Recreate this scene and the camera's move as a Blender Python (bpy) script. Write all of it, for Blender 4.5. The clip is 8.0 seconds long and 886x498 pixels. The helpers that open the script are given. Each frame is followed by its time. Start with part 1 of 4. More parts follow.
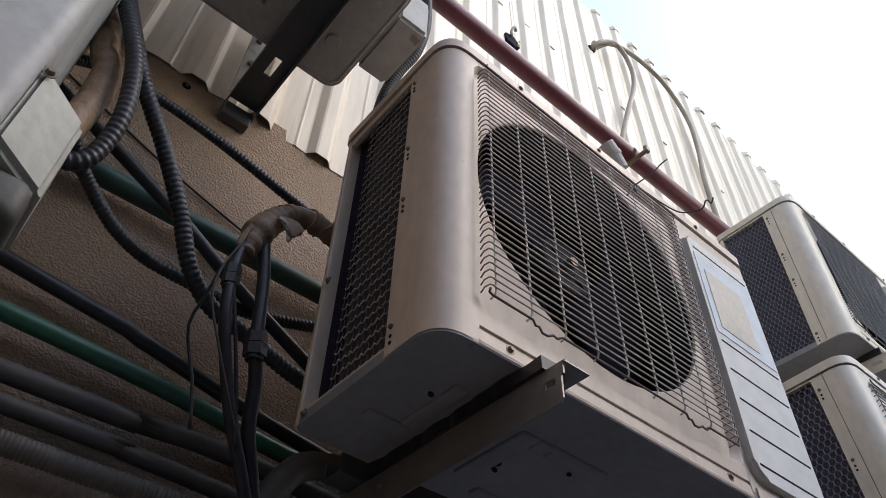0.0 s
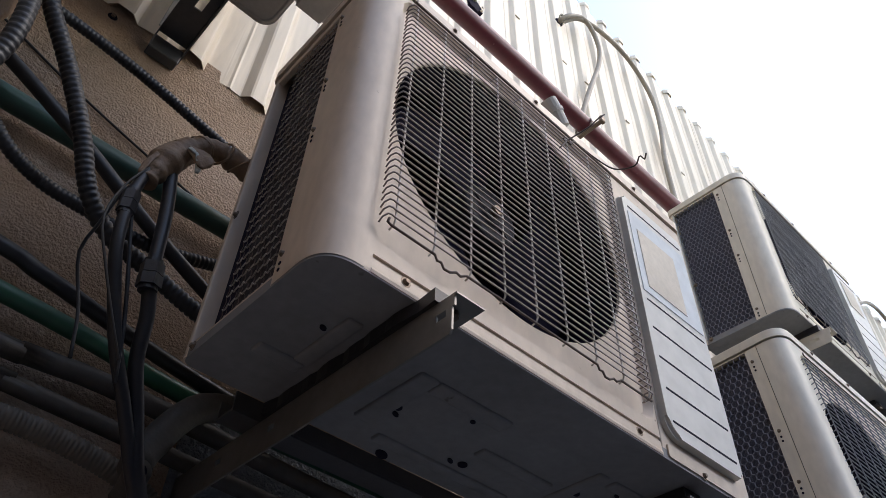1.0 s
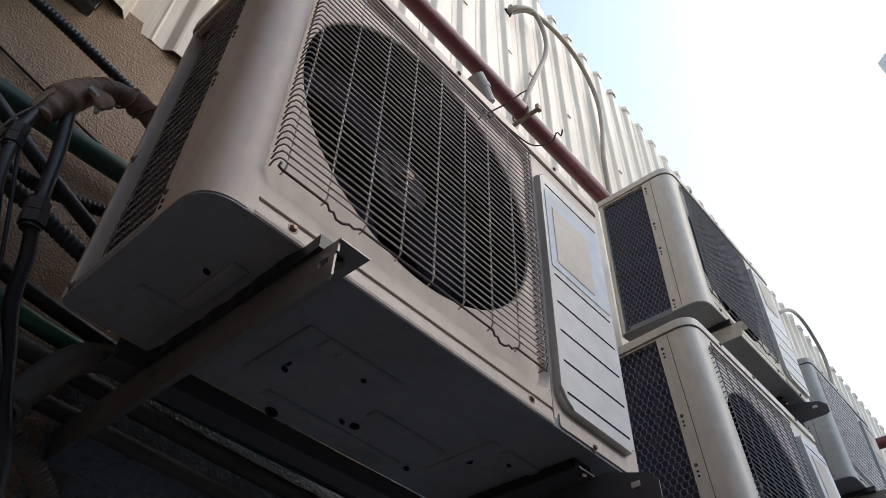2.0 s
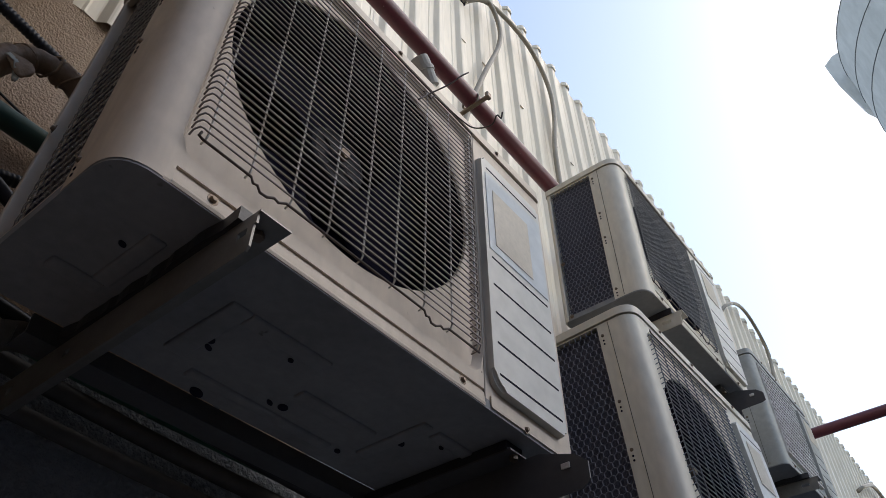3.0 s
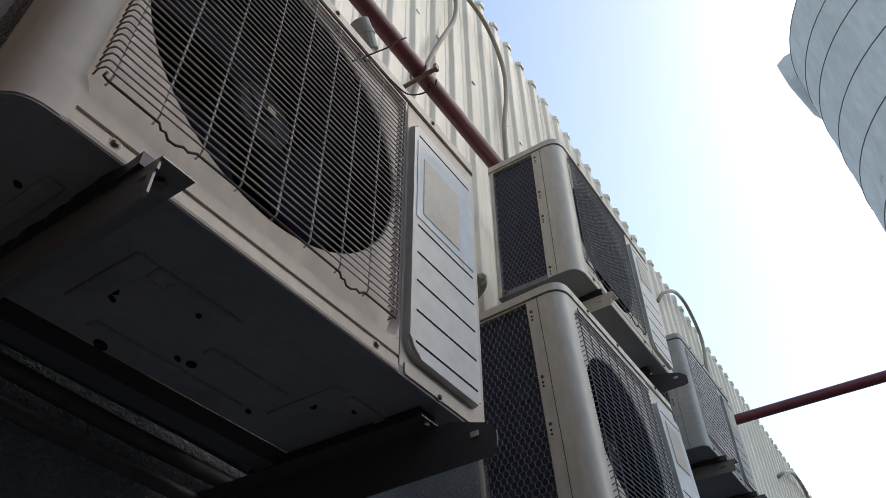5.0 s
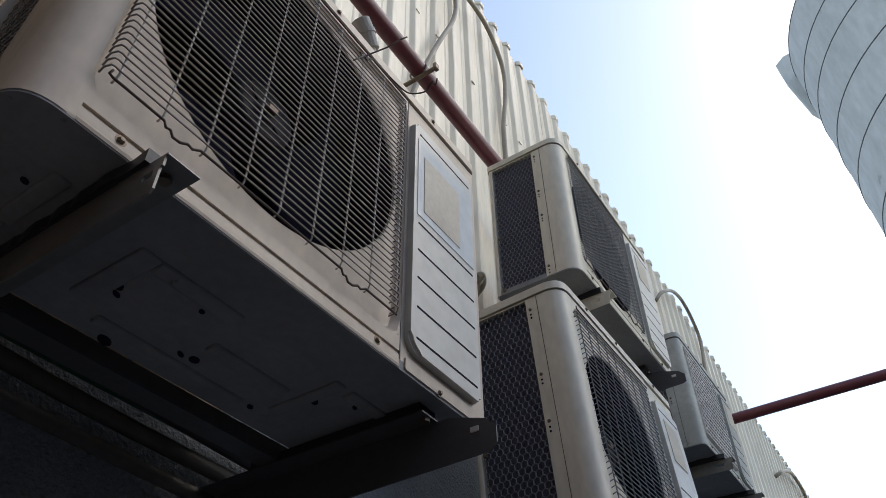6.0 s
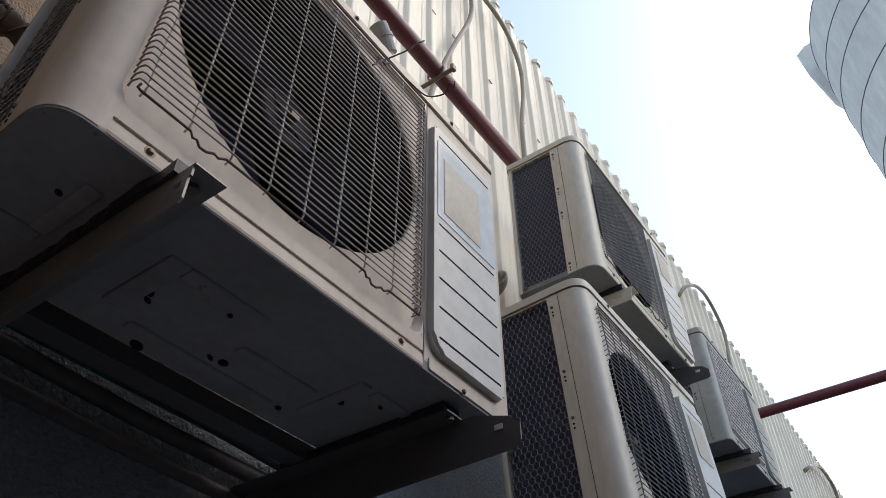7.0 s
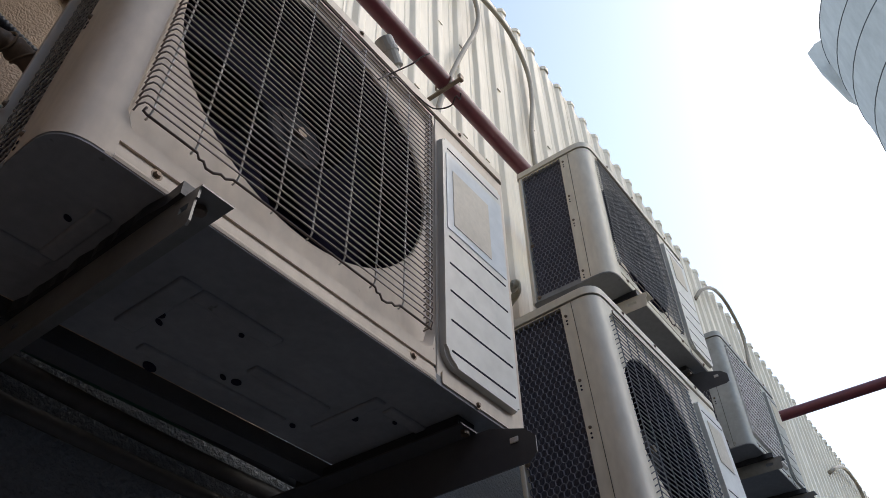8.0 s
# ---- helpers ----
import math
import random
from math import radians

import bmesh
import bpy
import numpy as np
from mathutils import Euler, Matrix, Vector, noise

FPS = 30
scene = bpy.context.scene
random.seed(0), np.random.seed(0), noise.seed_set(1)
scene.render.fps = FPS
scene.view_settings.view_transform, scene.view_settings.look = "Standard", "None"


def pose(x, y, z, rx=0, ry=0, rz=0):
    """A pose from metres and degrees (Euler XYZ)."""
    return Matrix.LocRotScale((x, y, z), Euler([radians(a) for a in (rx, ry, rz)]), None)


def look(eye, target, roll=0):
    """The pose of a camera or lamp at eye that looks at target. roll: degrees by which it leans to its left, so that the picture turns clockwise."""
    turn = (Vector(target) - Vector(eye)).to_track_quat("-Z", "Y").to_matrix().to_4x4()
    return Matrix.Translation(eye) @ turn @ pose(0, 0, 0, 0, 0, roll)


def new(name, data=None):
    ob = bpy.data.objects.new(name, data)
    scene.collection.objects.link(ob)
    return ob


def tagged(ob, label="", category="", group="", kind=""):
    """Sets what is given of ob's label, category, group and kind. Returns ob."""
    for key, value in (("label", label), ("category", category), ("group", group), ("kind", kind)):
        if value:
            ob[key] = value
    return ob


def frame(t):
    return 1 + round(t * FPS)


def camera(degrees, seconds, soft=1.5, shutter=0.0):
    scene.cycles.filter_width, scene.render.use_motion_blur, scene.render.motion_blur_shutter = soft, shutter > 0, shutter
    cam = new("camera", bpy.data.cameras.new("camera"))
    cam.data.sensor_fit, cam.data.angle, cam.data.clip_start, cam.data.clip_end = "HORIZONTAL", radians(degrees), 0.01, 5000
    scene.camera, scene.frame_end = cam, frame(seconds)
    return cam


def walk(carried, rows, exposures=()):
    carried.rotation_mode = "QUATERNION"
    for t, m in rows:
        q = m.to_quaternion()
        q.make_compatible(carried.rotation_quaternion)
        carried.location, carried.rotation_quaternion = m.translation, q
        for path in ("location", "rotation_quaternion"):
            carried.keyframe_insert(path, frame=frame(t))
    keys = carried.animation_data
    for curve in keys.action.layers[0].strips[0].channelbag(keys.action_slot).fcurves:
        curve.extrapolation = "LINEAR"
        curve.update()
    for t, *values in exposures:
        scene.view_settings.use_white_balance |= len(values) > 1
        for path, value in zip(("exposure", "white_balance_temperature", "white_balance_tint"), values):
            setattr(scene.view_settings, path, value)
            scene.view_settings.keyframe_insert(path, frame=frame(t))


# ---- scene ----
cam = camera(61.7, 8.0, soft=0.4)
PATH = [
    (0, (-0.414, -0.524, 1.449), (0.457, 0.564, 2.884), 2.1),
    (0.5, (-0.358, -0.521, 1.447), (0.529, 0.571, 2.868), 2.3),
    (1, (-0.289, -0.526, 1.439), (0.657, 0.539, 2.843), 2.5),
    (1.5, (-0.235, -0.527, 1.423), (0.782, 0.481, 2.819), 1.8),
    (1.7, (-0.223, -0.535, 1.417), (0.807, 0.46, 2.813), 2.0),
    (3, (-0.165, -0.56, 1.409), (0.969, 0.336, 2.792), -0.4),
    (3.5, (-0.146, -0.57, 1.405), (1.027, 0.3, 2.771), -0.8),
    (4, (-0.129, -0.581, 1.401), (1.083, 0.263, 2.749), -0.8),
    (4.5, (-0.121, -0.589, 1.402), (1.115, 0.235, 2.74), -0.8),
    (6, (-0.128, -0.591, 1.39), (1.117, 0.225, 2.726), -0.7),
    (6.5, (-0.136, -0.595, 1.383), (1.098, 0.242, 2.716), -0.5),
    (7, (-0.141, -0.599, 1.381), (1.074, 0.264, 2.715), -0.4),
    (7.5, (-0.14, -0.603, 1.38), (1.055, 0.277, 2.721), -0.2),
    (8, (-0.138, -0.605, 1.39), (1.042, 0.279, 2.741), -1.0),
]
SKY = 0.10
EXPOSURES = [(0.0, 2.42, 7400, 13), (1.0, 2.42, 7400, 13), (1.7, 2.25, 7400, 12), (3.0, 1.84, 7500, 10), (4.5, 1.70, 7300, 8), (6.0, 1.75, 7300, 8), (7.0, 2.02, 7500, 10), (8.0, 1.95, 7500, 10)]
walk(cam, [(t, look(eye, target, roll)) for t, eye, target, roll in PATH], EXPOSURES)

# ---- world, sun, exposure ----
world = bpy.data.worlds.new("sky")
scene.world = world
world.use_nodes = True
wn = world.node_tree.nodes
sky = wn.new("ShaderNodeTexSky")
sky.sky_type = 'NISHITA'
sky.sun_disc = False
sky.sun_elevation = radians(45)
sky.sun_rotation = radians(125)
sky.air_density, sky.dust_density, sky.ozone_density = 1.0, 0.8, 0.5
wn["Background"].inputs["Strength"].default_value = SKY
world.node_tree.links.new(sky.outputs[0], wn["Background"].inputs["Color"])
sun = new("sun", bpy.data.lights.new("sun", 'SUN'))
sun.data.energy, sun.data.angle, sun.data.color = 0.25, radians(50), (1.0, 0.96, 0.90)
sun.matrix_world = look((8.2, -5.74, 10.0), (0, 0, 0))


# ---- materials ----
def nodes_of(name):
    m = bpy.data.materials.new(name)
    m.use_nodes = True
    nt = m.node_tree
    return m, nt, nt.nodes["Principled BSDF"]


def surface(name, color, dark, rough=0.5, metal=0.0, grain=40.0, stain=2.5, bump=0.15, bump_scale=None, stretch=(1, 1, 1), amount=0.5, spot=None, spec=0.5, random_tone=0.0):
    """Base colour with stains at two scales, grain and fine relief, in object space."""
    m, nt, b = nodes_of(name)
    L = nt.links.new
    tc = nt.nodes.new("ShaderNodeTexCoord")
    mp = nt.nodes.new("ShaderNodeMapping")
    mp.inputs["Scale"].default_value = stretch
    L(tc.outputs["Object"], mp.inputs["Vector"])
    n1 = nt.nodes.new("ShaderNodeTexNoise")
    n1.inputs["Scale"].default_value, n1.inputs["Detail"].default_value, n1.inputs["Roughness"].default_value = stain, 6, 0.65
    n2 = nt.nodes.new("ShaderNodeTexNoise")
    n2.inputs["Scale"].default_value, n2.inputs["Detail"].default_value = grain, 4
    for n in (n1, n2):
        L(mp.outputs[0], n.inputs["Vector"])
    r1 = nt.nodes.new("ShaderNodeValToRGB")
    r1.color_ramp.elements[0].position, r1.color_ramp.elements[1].position = 0.35, 0.72
    r1.color_ramp.elements[0].color, r1.color_ramp.elements[1].color = (0, 0, 0, 1), (amount, amount, amount, 1)
    L(n1.outputs["Fac"], r1.inputs[0])
    mix = nt.nodes.new("ShaderNodeMix")
    mix.data_type = 'RGBA'
    mix.inputs["A"].default_value, mix.inputs["B"].default_value = (*color, 1), (*dark, 1)
    L(r1.outputs[0], mix.inputs["Factor"])
    hsv = nt.nodes.new("ShaderNodeHueSaturation")
    mr = nt.nodes.new("ShaderNodeMapRange")
    mr.inputs["To Min"].default_value, mr.inputs["To Max"].default_value = 0.82, 1.18
    L(n2.outputs["Fac"], mr.inputs["Value"])
    L(mr.outputs[0], hsv.inputs["Value"])
    L(mix.outputs["Result"], hsv.inputs["Color"])
    out = hsv.outputs[0]
    if spot:
        v = nt.nodes.new("ShaderNodeTexNoise")
        v.inputs["Scale"].default_value, v.inputs["Detail"].default_value = spot[0], 3
        L(tc.outputs["Object"], v.inputs["Vector"])
        r2 = nt.nodes.new("ShaderNodeValToRGB")
        r2.color_ramp.elements[0].position, r2.color_ramp.elements[1].position = spot[1], spot[1] + 0.05
        L(v.outputs["Fac"], r2.inputs[0])
        mx = nt.nodes.new("ShaderNodeMix")
        mx.data_type = 'RGBA'
        mx.inputs["B"].default_value = (*spot[2], 1)
        L(r2.outputs[0], mx.inputs["Factor"])
        L(out, mx.inputs["A"])
        out = mx.outputs["Result"]
    L(out, b.inputs["Base Color"])
    b.inputs["Metallic"].default_value = metal
    b.inputs["Specular IOR Level"].default_value = spec
    rr = nt.nodes.new("ShaderNodeMapRange")
    rr.inputs["To Min"].default_value, rr.inputs["To Max"].default_value = max(0.03, rough - 0.12), min(1, rough + 0.15)
    L(n1.outputs["Fac"], rr.inputs["Value"])
    L(rr.outputs[0], b.inputs["Roughness"])
    if bump:
        n3 = nt.nodes.new("ShaderNodeTexNoise")
        n3.inputs["Scale"].default_value, n3.inputs["Detail"].default_value = bump_scale or grain, 5
        L(mp.outputs[0], n3.inputs["Vector"])
        bp = nt.nodes.new("ShaderNodeBump")
        bp.inputs["Strength"].default_value, bp.inputs["Distance"].default_value = bump, 0.01
        L(n3.outputs["Fac"], bp.inputs["Height"])
        L(bp.outputs[0], b.inputs["Normal"])
    return m


M = dict(
    cream=surface("cream_enamel", (0.60, 0.49, 0.385), (0.40, 0.305, 0.225), 0.40, grain=55, stain=3.0, bump=0.03, bump_scale=9, stretch=(1, 1, 0.45), amount=0.42, spot=(60, 0.74, (0.13, 0.09, 0.06))),
    ivory=surface("ivory_enamel", (0.70, 0.635, 0.525), (0.52, 0.46, 0.365), 0.42, grain=50, stain=2.5, bump=0.03, bump_scale=9, stretch=(1, 1, 0.4), amount=0.35, spot=(70, 0.76, (0.2, 0.16, 0.12))),
    white=surface("white_enamel", (0.43, 0.43, 0.41), (0.25, 0.245, 0.22), 0.55, grain=45, stain=6, bump=0.05, bump_scale=12, amount=0.75, spot=(12, 0.67, (0.24, 0.22, 0.185))),
    # dusty pan; its grey is also darkened for the shade under the unit
    pan=surface("dusty_shaded_pan", (0.25, 0.25, 0.255), (0.13, 0.13, 0.133), 0.6, grain=60, stain=4.5, bump=0.12, bump_scale=25, amount=0.6, spot=(28, 0.72, (0.08, 0.065, 0.055))),
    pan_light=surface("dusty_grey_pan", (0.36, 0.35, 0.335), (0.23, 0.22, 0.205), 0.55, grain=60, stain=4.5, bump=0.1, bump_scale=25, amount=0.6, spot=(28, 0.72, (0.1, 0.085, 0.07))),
    service=surface("blue_grey_service_panel", (0.62, 0.60, 0.555), (0.51, 0.49, 0.45), 0.32, grain=30, stain=4, bump=0.03, bump_scale=7, amount=0.3),
    # clear tape; the near-white colour includes its glossy reflection
    film=surface("clear_tape_with_sheen", (0.80, 0.81, 0.81), (0.66, 0.67, 0.67), 0.14, grain=30, stain=9, bump=0.06, bump_scale=26, amount=0.5),
    label=surface("faded_tan_label", (0.57, 0.50, 0.405), (0.47, 0.41, 0.32), 0.5, grain=90, stain=9, bump=0.05, amount=0.6, spot=(45, 0.7, (0.38, 0.3, 0.2))),
    wire=surface("weathered_wire", (0.74, 0.71, 0.68), (0.34, 0.30, 0.26), 0.34, metal=0.15, grain=200, stain=30, bump=0.0, amount=0.8),
    wire_dark=surface("dark_wire", (0.17, 0.18, 0.21), (0.09, 0.097, 0.11), 0.45, grain=200, stain=30, bump=0.0, amount=0.6),
    grille=surface("brown_weathered_wire", (0.34, 0.285, 0.26), (0.12, 0.095, 0.085), 0.5, metal=0.1, grain=200, stain=30, bump=0.0, amount=0.8),
    net=surface("galvanised_net", (0.50, 0.47, 0.44), (0.17, 0.15, 0.135), 0.5, metal=0.1, grain=200, stain=40, bump=0.0, amount=0.8),
    net_dark=surface("dark_netting", (0.19, 0.19, 0.225), (0.12, 0.12, 0.145), 0.4, grain=200, stain=40, bump=0.0, amount=0.6),
    gunmetal=surface("dark_grey_painted_channel", (0.085, 0.09, 0.10), (0.05, 0.05, 0.055), 0.4, metal=0.2, grain=60, stain=5, bump=0.08, bump_scale=20, amount=0.5),
    oldplastic=surface("dusty_grey_plastic", (0.36, 0.355, 0.34), (0.24, 0.23, 0.21), 0.55, grain=50, stain=7, bump=0.08, amount=0.6, spot=(14, 0.7, (0.2, 0.17, 0.13))),
    coil=surface("condenser_fins", (0.065, 0.055, 0.056), (0.035, 0.03, 0.031), 0.7, metal=0.0, spec=0.15, grain=30, stain=6, bump=0.6, bump_scale=4, stretch=(1, 140, 1), amount=0.7),
    coil_blue=surface("blue_grey_fins", (0.115, 0.115, 0.145), (0.065, 0.065, 0.082), 0.7, spec=0.15, grain=30, stain=6, bump=0.6, bump_scale=4, stretch=(1, 140, 1), amount=0.7),
    # near-black: shade inside casings, holes and grooves put into the colour
    recess_shade=surface("dark_recess_shade", (0.014, 0.012, 0.024), (0.019, 0.016, 0.030), 0.8, grain=30, stain=6, bump=0.1, spec=0.1),
    # hub and blades: their colours carry the shade behind the grille
    hub=surface("dusty_shaded_hub", (0.028, 0.027, 0.034), (0.016, 0.015, 0.019), 0.6, grain=60, stain=20, bump=0.03, amount=0.7, spec=0.12),
    fan=surface("shaded_fan_plastic", (0.013, 0.011, 0.020), (0.019, 0.017, 0.027), 0.9, grain=60, stain=9, bump=0.03, amount=0.7, spec=0.03),
    plaster=surface("rough_tan_plaster", (0.49, 0.365, 0.275), (0.31, 0.225, 0.165), 0.92, grain=110, stain=1.6, bump=0.9, bump_scale=210, amount=0.75, spec=0.2, spot=(5, 0.69, (0.42, 0.34, 0.27))),
    cladding=surface("off_white_sheet_metal", (0.80, 0.71, 0.585), (0.63, 0.54, 0.425), 0.42, grain=50, stain=1.8, bump=0.06, bump_scale=5, stretch=(1, 1, 0.12), amount=0.6, spot=(18, 0.77, (0.42, 0.36, 0.28))),
    red=surface("maroon_pipe_paint", (0.14, 0.028, 0.038), (0.08, 0.02, 0.025), 0.36, grain=70, stain=7, bump=0.1, bump_scale=20, amount=0.7, spot=(40, 0.72, (0.32, 0.2, 0.18))),
    steel=surface("painted_steel_angle", (0.22, 0.21, 0.195), (0.11, 0.10, 0.09), 0.35, metal=0.35, grain=60, stain=5, bump=0.08, bump_scale=20, amount=0.6, spot=(25, 0.7, (0.16, 0.09, 0.05))),
    blacksteel=surface("black_painted_steel", (0.085, 0.085, 0.092), (0.10, 0.09, 0.085), 0.38, metal=0.2, grain=60, stain=5, bump=0.08, bump_scale=20, amount=0.5),
    screw=surface("rusty_screw", (0.22, 0.17, 0.13), (0.08, 0.05, 0.035), 0.45, metal=0.7, grain=200, stain=60, bump=0.1),
    rust=surface("rusty_wire", (0.09, 0.06, 0.05), (0.05, 0.03, 0.025), 0.6, grain=200, stain=60, bump=0.0),
    rubber=surface("black_plastic_hose", (0.016, 0.016, 0.021), (0.046, 0.042, 0.039), 0.42, grain=70, stain=8, bump=0.08, amount=0.6),
    green=surface("green_plastic_pipe", (0.02, 0.12, 0.065), (0.035, 0.075, 0.05), 0.38, grain=60, stain=5, bump=0.06, amount=0.6, spot=(30, 0.72, (0.16, 0.16, 0.12))),
    darkgreen=surface("dusty_green_pipe", (0.02, 0.075, 0.06), (0.06, 0.075, 0.06), 0.45, grain=60, stain=6, bump=0.08, amount=0.7),
    grey=surface("dusty_grey_pipe", (0.085, 0.075, 0.066), (0.045, 0.041, 0.038), 0.6, grain=60, stain=6, bump=0.15, amount=0.6),
    beige=surface("beige_flexible_duct", (0.15, 0.125, 0.10), (0.08, 0.065, 0.052), 0.6, grain=60, stain=8, bump=0.1, amount=0.6),
    tape=surface("brown_wrapping_tape", (0.30, 0.19, 0.115), (0.10, 0.06, 0.038), 0.55, grain=60, stain=16, bump=0.5, bump_scale=38, amount=0.8),
    plastic=surface("aged_white_plastic", (0.47, 0.47, 0.41), (0.25, 0.235, 0.185), 0.5, grain=50, stain=11, bump=0.08, amount=0.8, spot=(14, 0.64, (0.20, 0.18, 0.14))),
    # dark tone for side seams and the painted shade below the valve cover
    dark_plastic=surface("shaded_dark_plastic", (0.085, 0.08, 0.066), (0.045, 0.042, 0.034), 0.6, grain=50, stain=7, bump=0.1, amount=0.7),
    silo=surface("galvanised_silo_sheet", (0.54, 0.545, 0.55), (0.40, 0.41, 0.415), 0.75, spec=0.15, metal=0.0, grain=9, stain=1.6, bump=0.03, bump_scale=3, stretch=(1, 1, 0.35), amount=0.8, spot=(2.2, 0.70, (0.36, 0.365, 0.36))),
    seam=surface("silo_seam", (0.09, 0.10, 0.11), (0.06, 0.065, 0.07), 0.5, metal=0.3, grain=6, stain=0.7, bump=0.0, amount=0.7),
    blue_grey=surface("rough_blue_grey_layer", (0.27, 0.295, 0.32), (0.16, 0.175, 0.19), 0.85, grain=90, stain=2.2, bump=1.0, bump_scale=120, amount=0.75),
    ground=surface("concrete_ground", (0.18, 0.185, 0.20), (0.12, 0.125, 0.14), 0.9, grain=20, stain=0.8, bump=0.4, amount=0.7),
    hose=surface("dusty_cable_hose", (0.31, 0.27, 0.215), (0.19, 0.16, 0.125), 0.5, grain=60, stain=6, bump=0.05, amount=0.5),
)


# ---- mesh helpers ----
def part(name, bm, mat, parent=None, label="", smooth=False, m=None):
    """Links a bmesh as one mesh object, under a thing or a part."""
    bmesh.ops.recalc_face_normals(bm, faces=bm.faces)
    me = bpy.data.meshes.new(name)
    bm.to_mesh(me)
    bm.free()
    me.materials.append(M[mat])
    if smooth:
        me.shade_smooth()
    ob = new(name, me)
    if parent is not None:
        ob.parent = parent
    if m is not None:
        ob.matrix_basis = m
    if label:
        ob["label"] = label
    return ob


def auto_smooth(ob, degrees=35):
    ob.data.shade_smooth()
    ob.data.set_sharp_from_angle(angle=radians(degrees))
    return ob


def thing(name, label, category, m=None, group="", kind=""):
    ob = new(name)
    ob.empty_display_size = 0.05
    if m is not None:
        ob.matrix_basis = m
    return tagged(ob, label, category, group, kind)


def add_box(bm, x0, x1, y0, y1, z0, z1, bevel=0.0, seg=2):
    vs = [bm.verts.new((x, y, z)) for x in (x0, x1) for y in (y0, y1) for z in (z0, z1)]
    fs = [bm.faces.new([vs[i] for i in f]) for f in ((0, 1, 3, 2), (4, 6, 7, 5), (0, 4, 5, 1), (2, 3, 7, 6), (0, 2, 6, 4), (1, 5, 7, 3))]
    if bevel:
        edges = list({e for f in fs for e in f.edges})
        bmesh.ops.bevel(bm, geom=edges, offset=bevel, segments=seg, affect='EDGES', profile=0.5)
    return bm


def box(x0, x1, y0, y1, z0, z1, bevel=0.0, seg=2):
    return add_box(bmesh.new(), x0, x1, y0, y1, z0, z1, bevel, seg)


def extrude_outline(bm, pts, z0, z1, caps=True, axis='z'):
    """A prism over a closed outline, along z, or along y where the points are (x, z)."""
    def at(p, h):
        return (p[0], p[1], h) if axis == 'z' else (p[0], h, p[1]) if axis == 'y' else (h, p[0], p[1])
    a = [bm.verts.new(at(p, z0)) for p in pts]
    b = [bm.verts.new(at(p, z1)) for p in pts]
    n = len(pts)
    for i in range(n):
        bm.faces.new((a[i], a[(i + 1) % n], b[(i + 1) % n], b[i]))
    if caps:
        bm.faces.new(a[::-1])
        bm.faces.new(b)
    return a, b


def bulge_of(a, r, full):
    """A point on a corner arc; full over 2 pushes it out towards the corner."""
    c, d = math.cos(a), math.sin(a)
    return r * math.copysign(abs(c) ** (2 / full), c), r * math.copysign(abs(d) ** (2 / full), d)


def rounded(x0, x1, y0, y1, radii, seg=6, full=2.0):
    """A rounded rectangle; radii at (x0,y0), (x1,y0), (x1,y1), (x0,y1)."""
    out = []
    for (cx, cy, sx, sy, a0), r in zip(((x0, y0, 1, 1, 180), (x1, y0, -1, 1, 270), (x1, y1, -1, -1, 0), (x0, y1, 1, -1, 90)), radii):
        r = max(r, 1e-4)
        for i in range(seg + 1):
            a = radians(a0 + 90 * i / seg)
            bx, by = bulge_of(a, r, full)
            out.append((cx + sx * r + bx, cy + sy * r + by))
    return out


def smooth_path(pts, step):
    """Catmull-Rom through the points, in even steps."""
    p = [Vector(q) for q in pts]
    p = [2 * p[0] - p[1], *p, 2 * p[-1] - p[-2]]
    fine = []
    for i in range(1, len(p) - 2):
        for k in range(16):
            u = k / 16
            fine.append(0.5 * (2 * p[i] + (p[i + 1] - p[i - 1]) * u + (2 * p[i - 1] - 5 * p[i] + 4 * p[i + 1] - p[i + 2]) * u * u + (3 * p[i] - p[i - 1] - 3 * p[i + 1] + p[i + 2]) * u ** 3))
    fine.append(p[-2])
    d = [0.0]
    for a, b in zip(fine, fine[1:]):
        d.append(d[-1] + (b - a).length)
    n = max(2, int(d[-1] / step))
    out, j = [], 0
    for i in range(n + 1):
        s = d[-1] * i / n
        while j < len(d) - 2 and d[j + 1] < s:
            j += 1
        u = (s - d[j]) / max(1e-9, d[j + 1] - d[j])
        out.append(fine[j].lerp(fine[j + 1], min(1, max(0, u))))
    return out


def add_tube(bm, path, r, seg=10, radius=None, caps=True):
    """Sweeps a ring along a path; radius(i) scales it."""
    t0 = (path[1] - path[0]).normalized()
    up = Vector((0, 0, 1)) if abs(t0.z) < 0.9 else Vector((1, 0, 0))
    n = t0.cross(up).normalized()
    rings = []
    for i, p in enumerate(path):
        t = (path[min(i + 1, len(path) - 1)] - path[max(i - 1, 0)]).normalized()
        n = (n - t * n.dot(t)).normalized()
        b = t.cross(n)
        k = r * (radius(i) if radius else 1)
        rings.append([bm.verts.new(p + k * (math.cos(2 * math.pi * j / seg) * n + math.sin(2 * math.pi * j / seg) * b)) for j in range(seg)])
    for a, c in zip(rings, rings[1:]):
        for j in range(seg):
            bm.faces.new((a[j], a[(j + 1) % seg], c[(j + 1) % seg], c[j]))
    if caps:
        bm.faces.new(rings[0][::-1])
        bm.faces.new(rings[-1])
    return bm


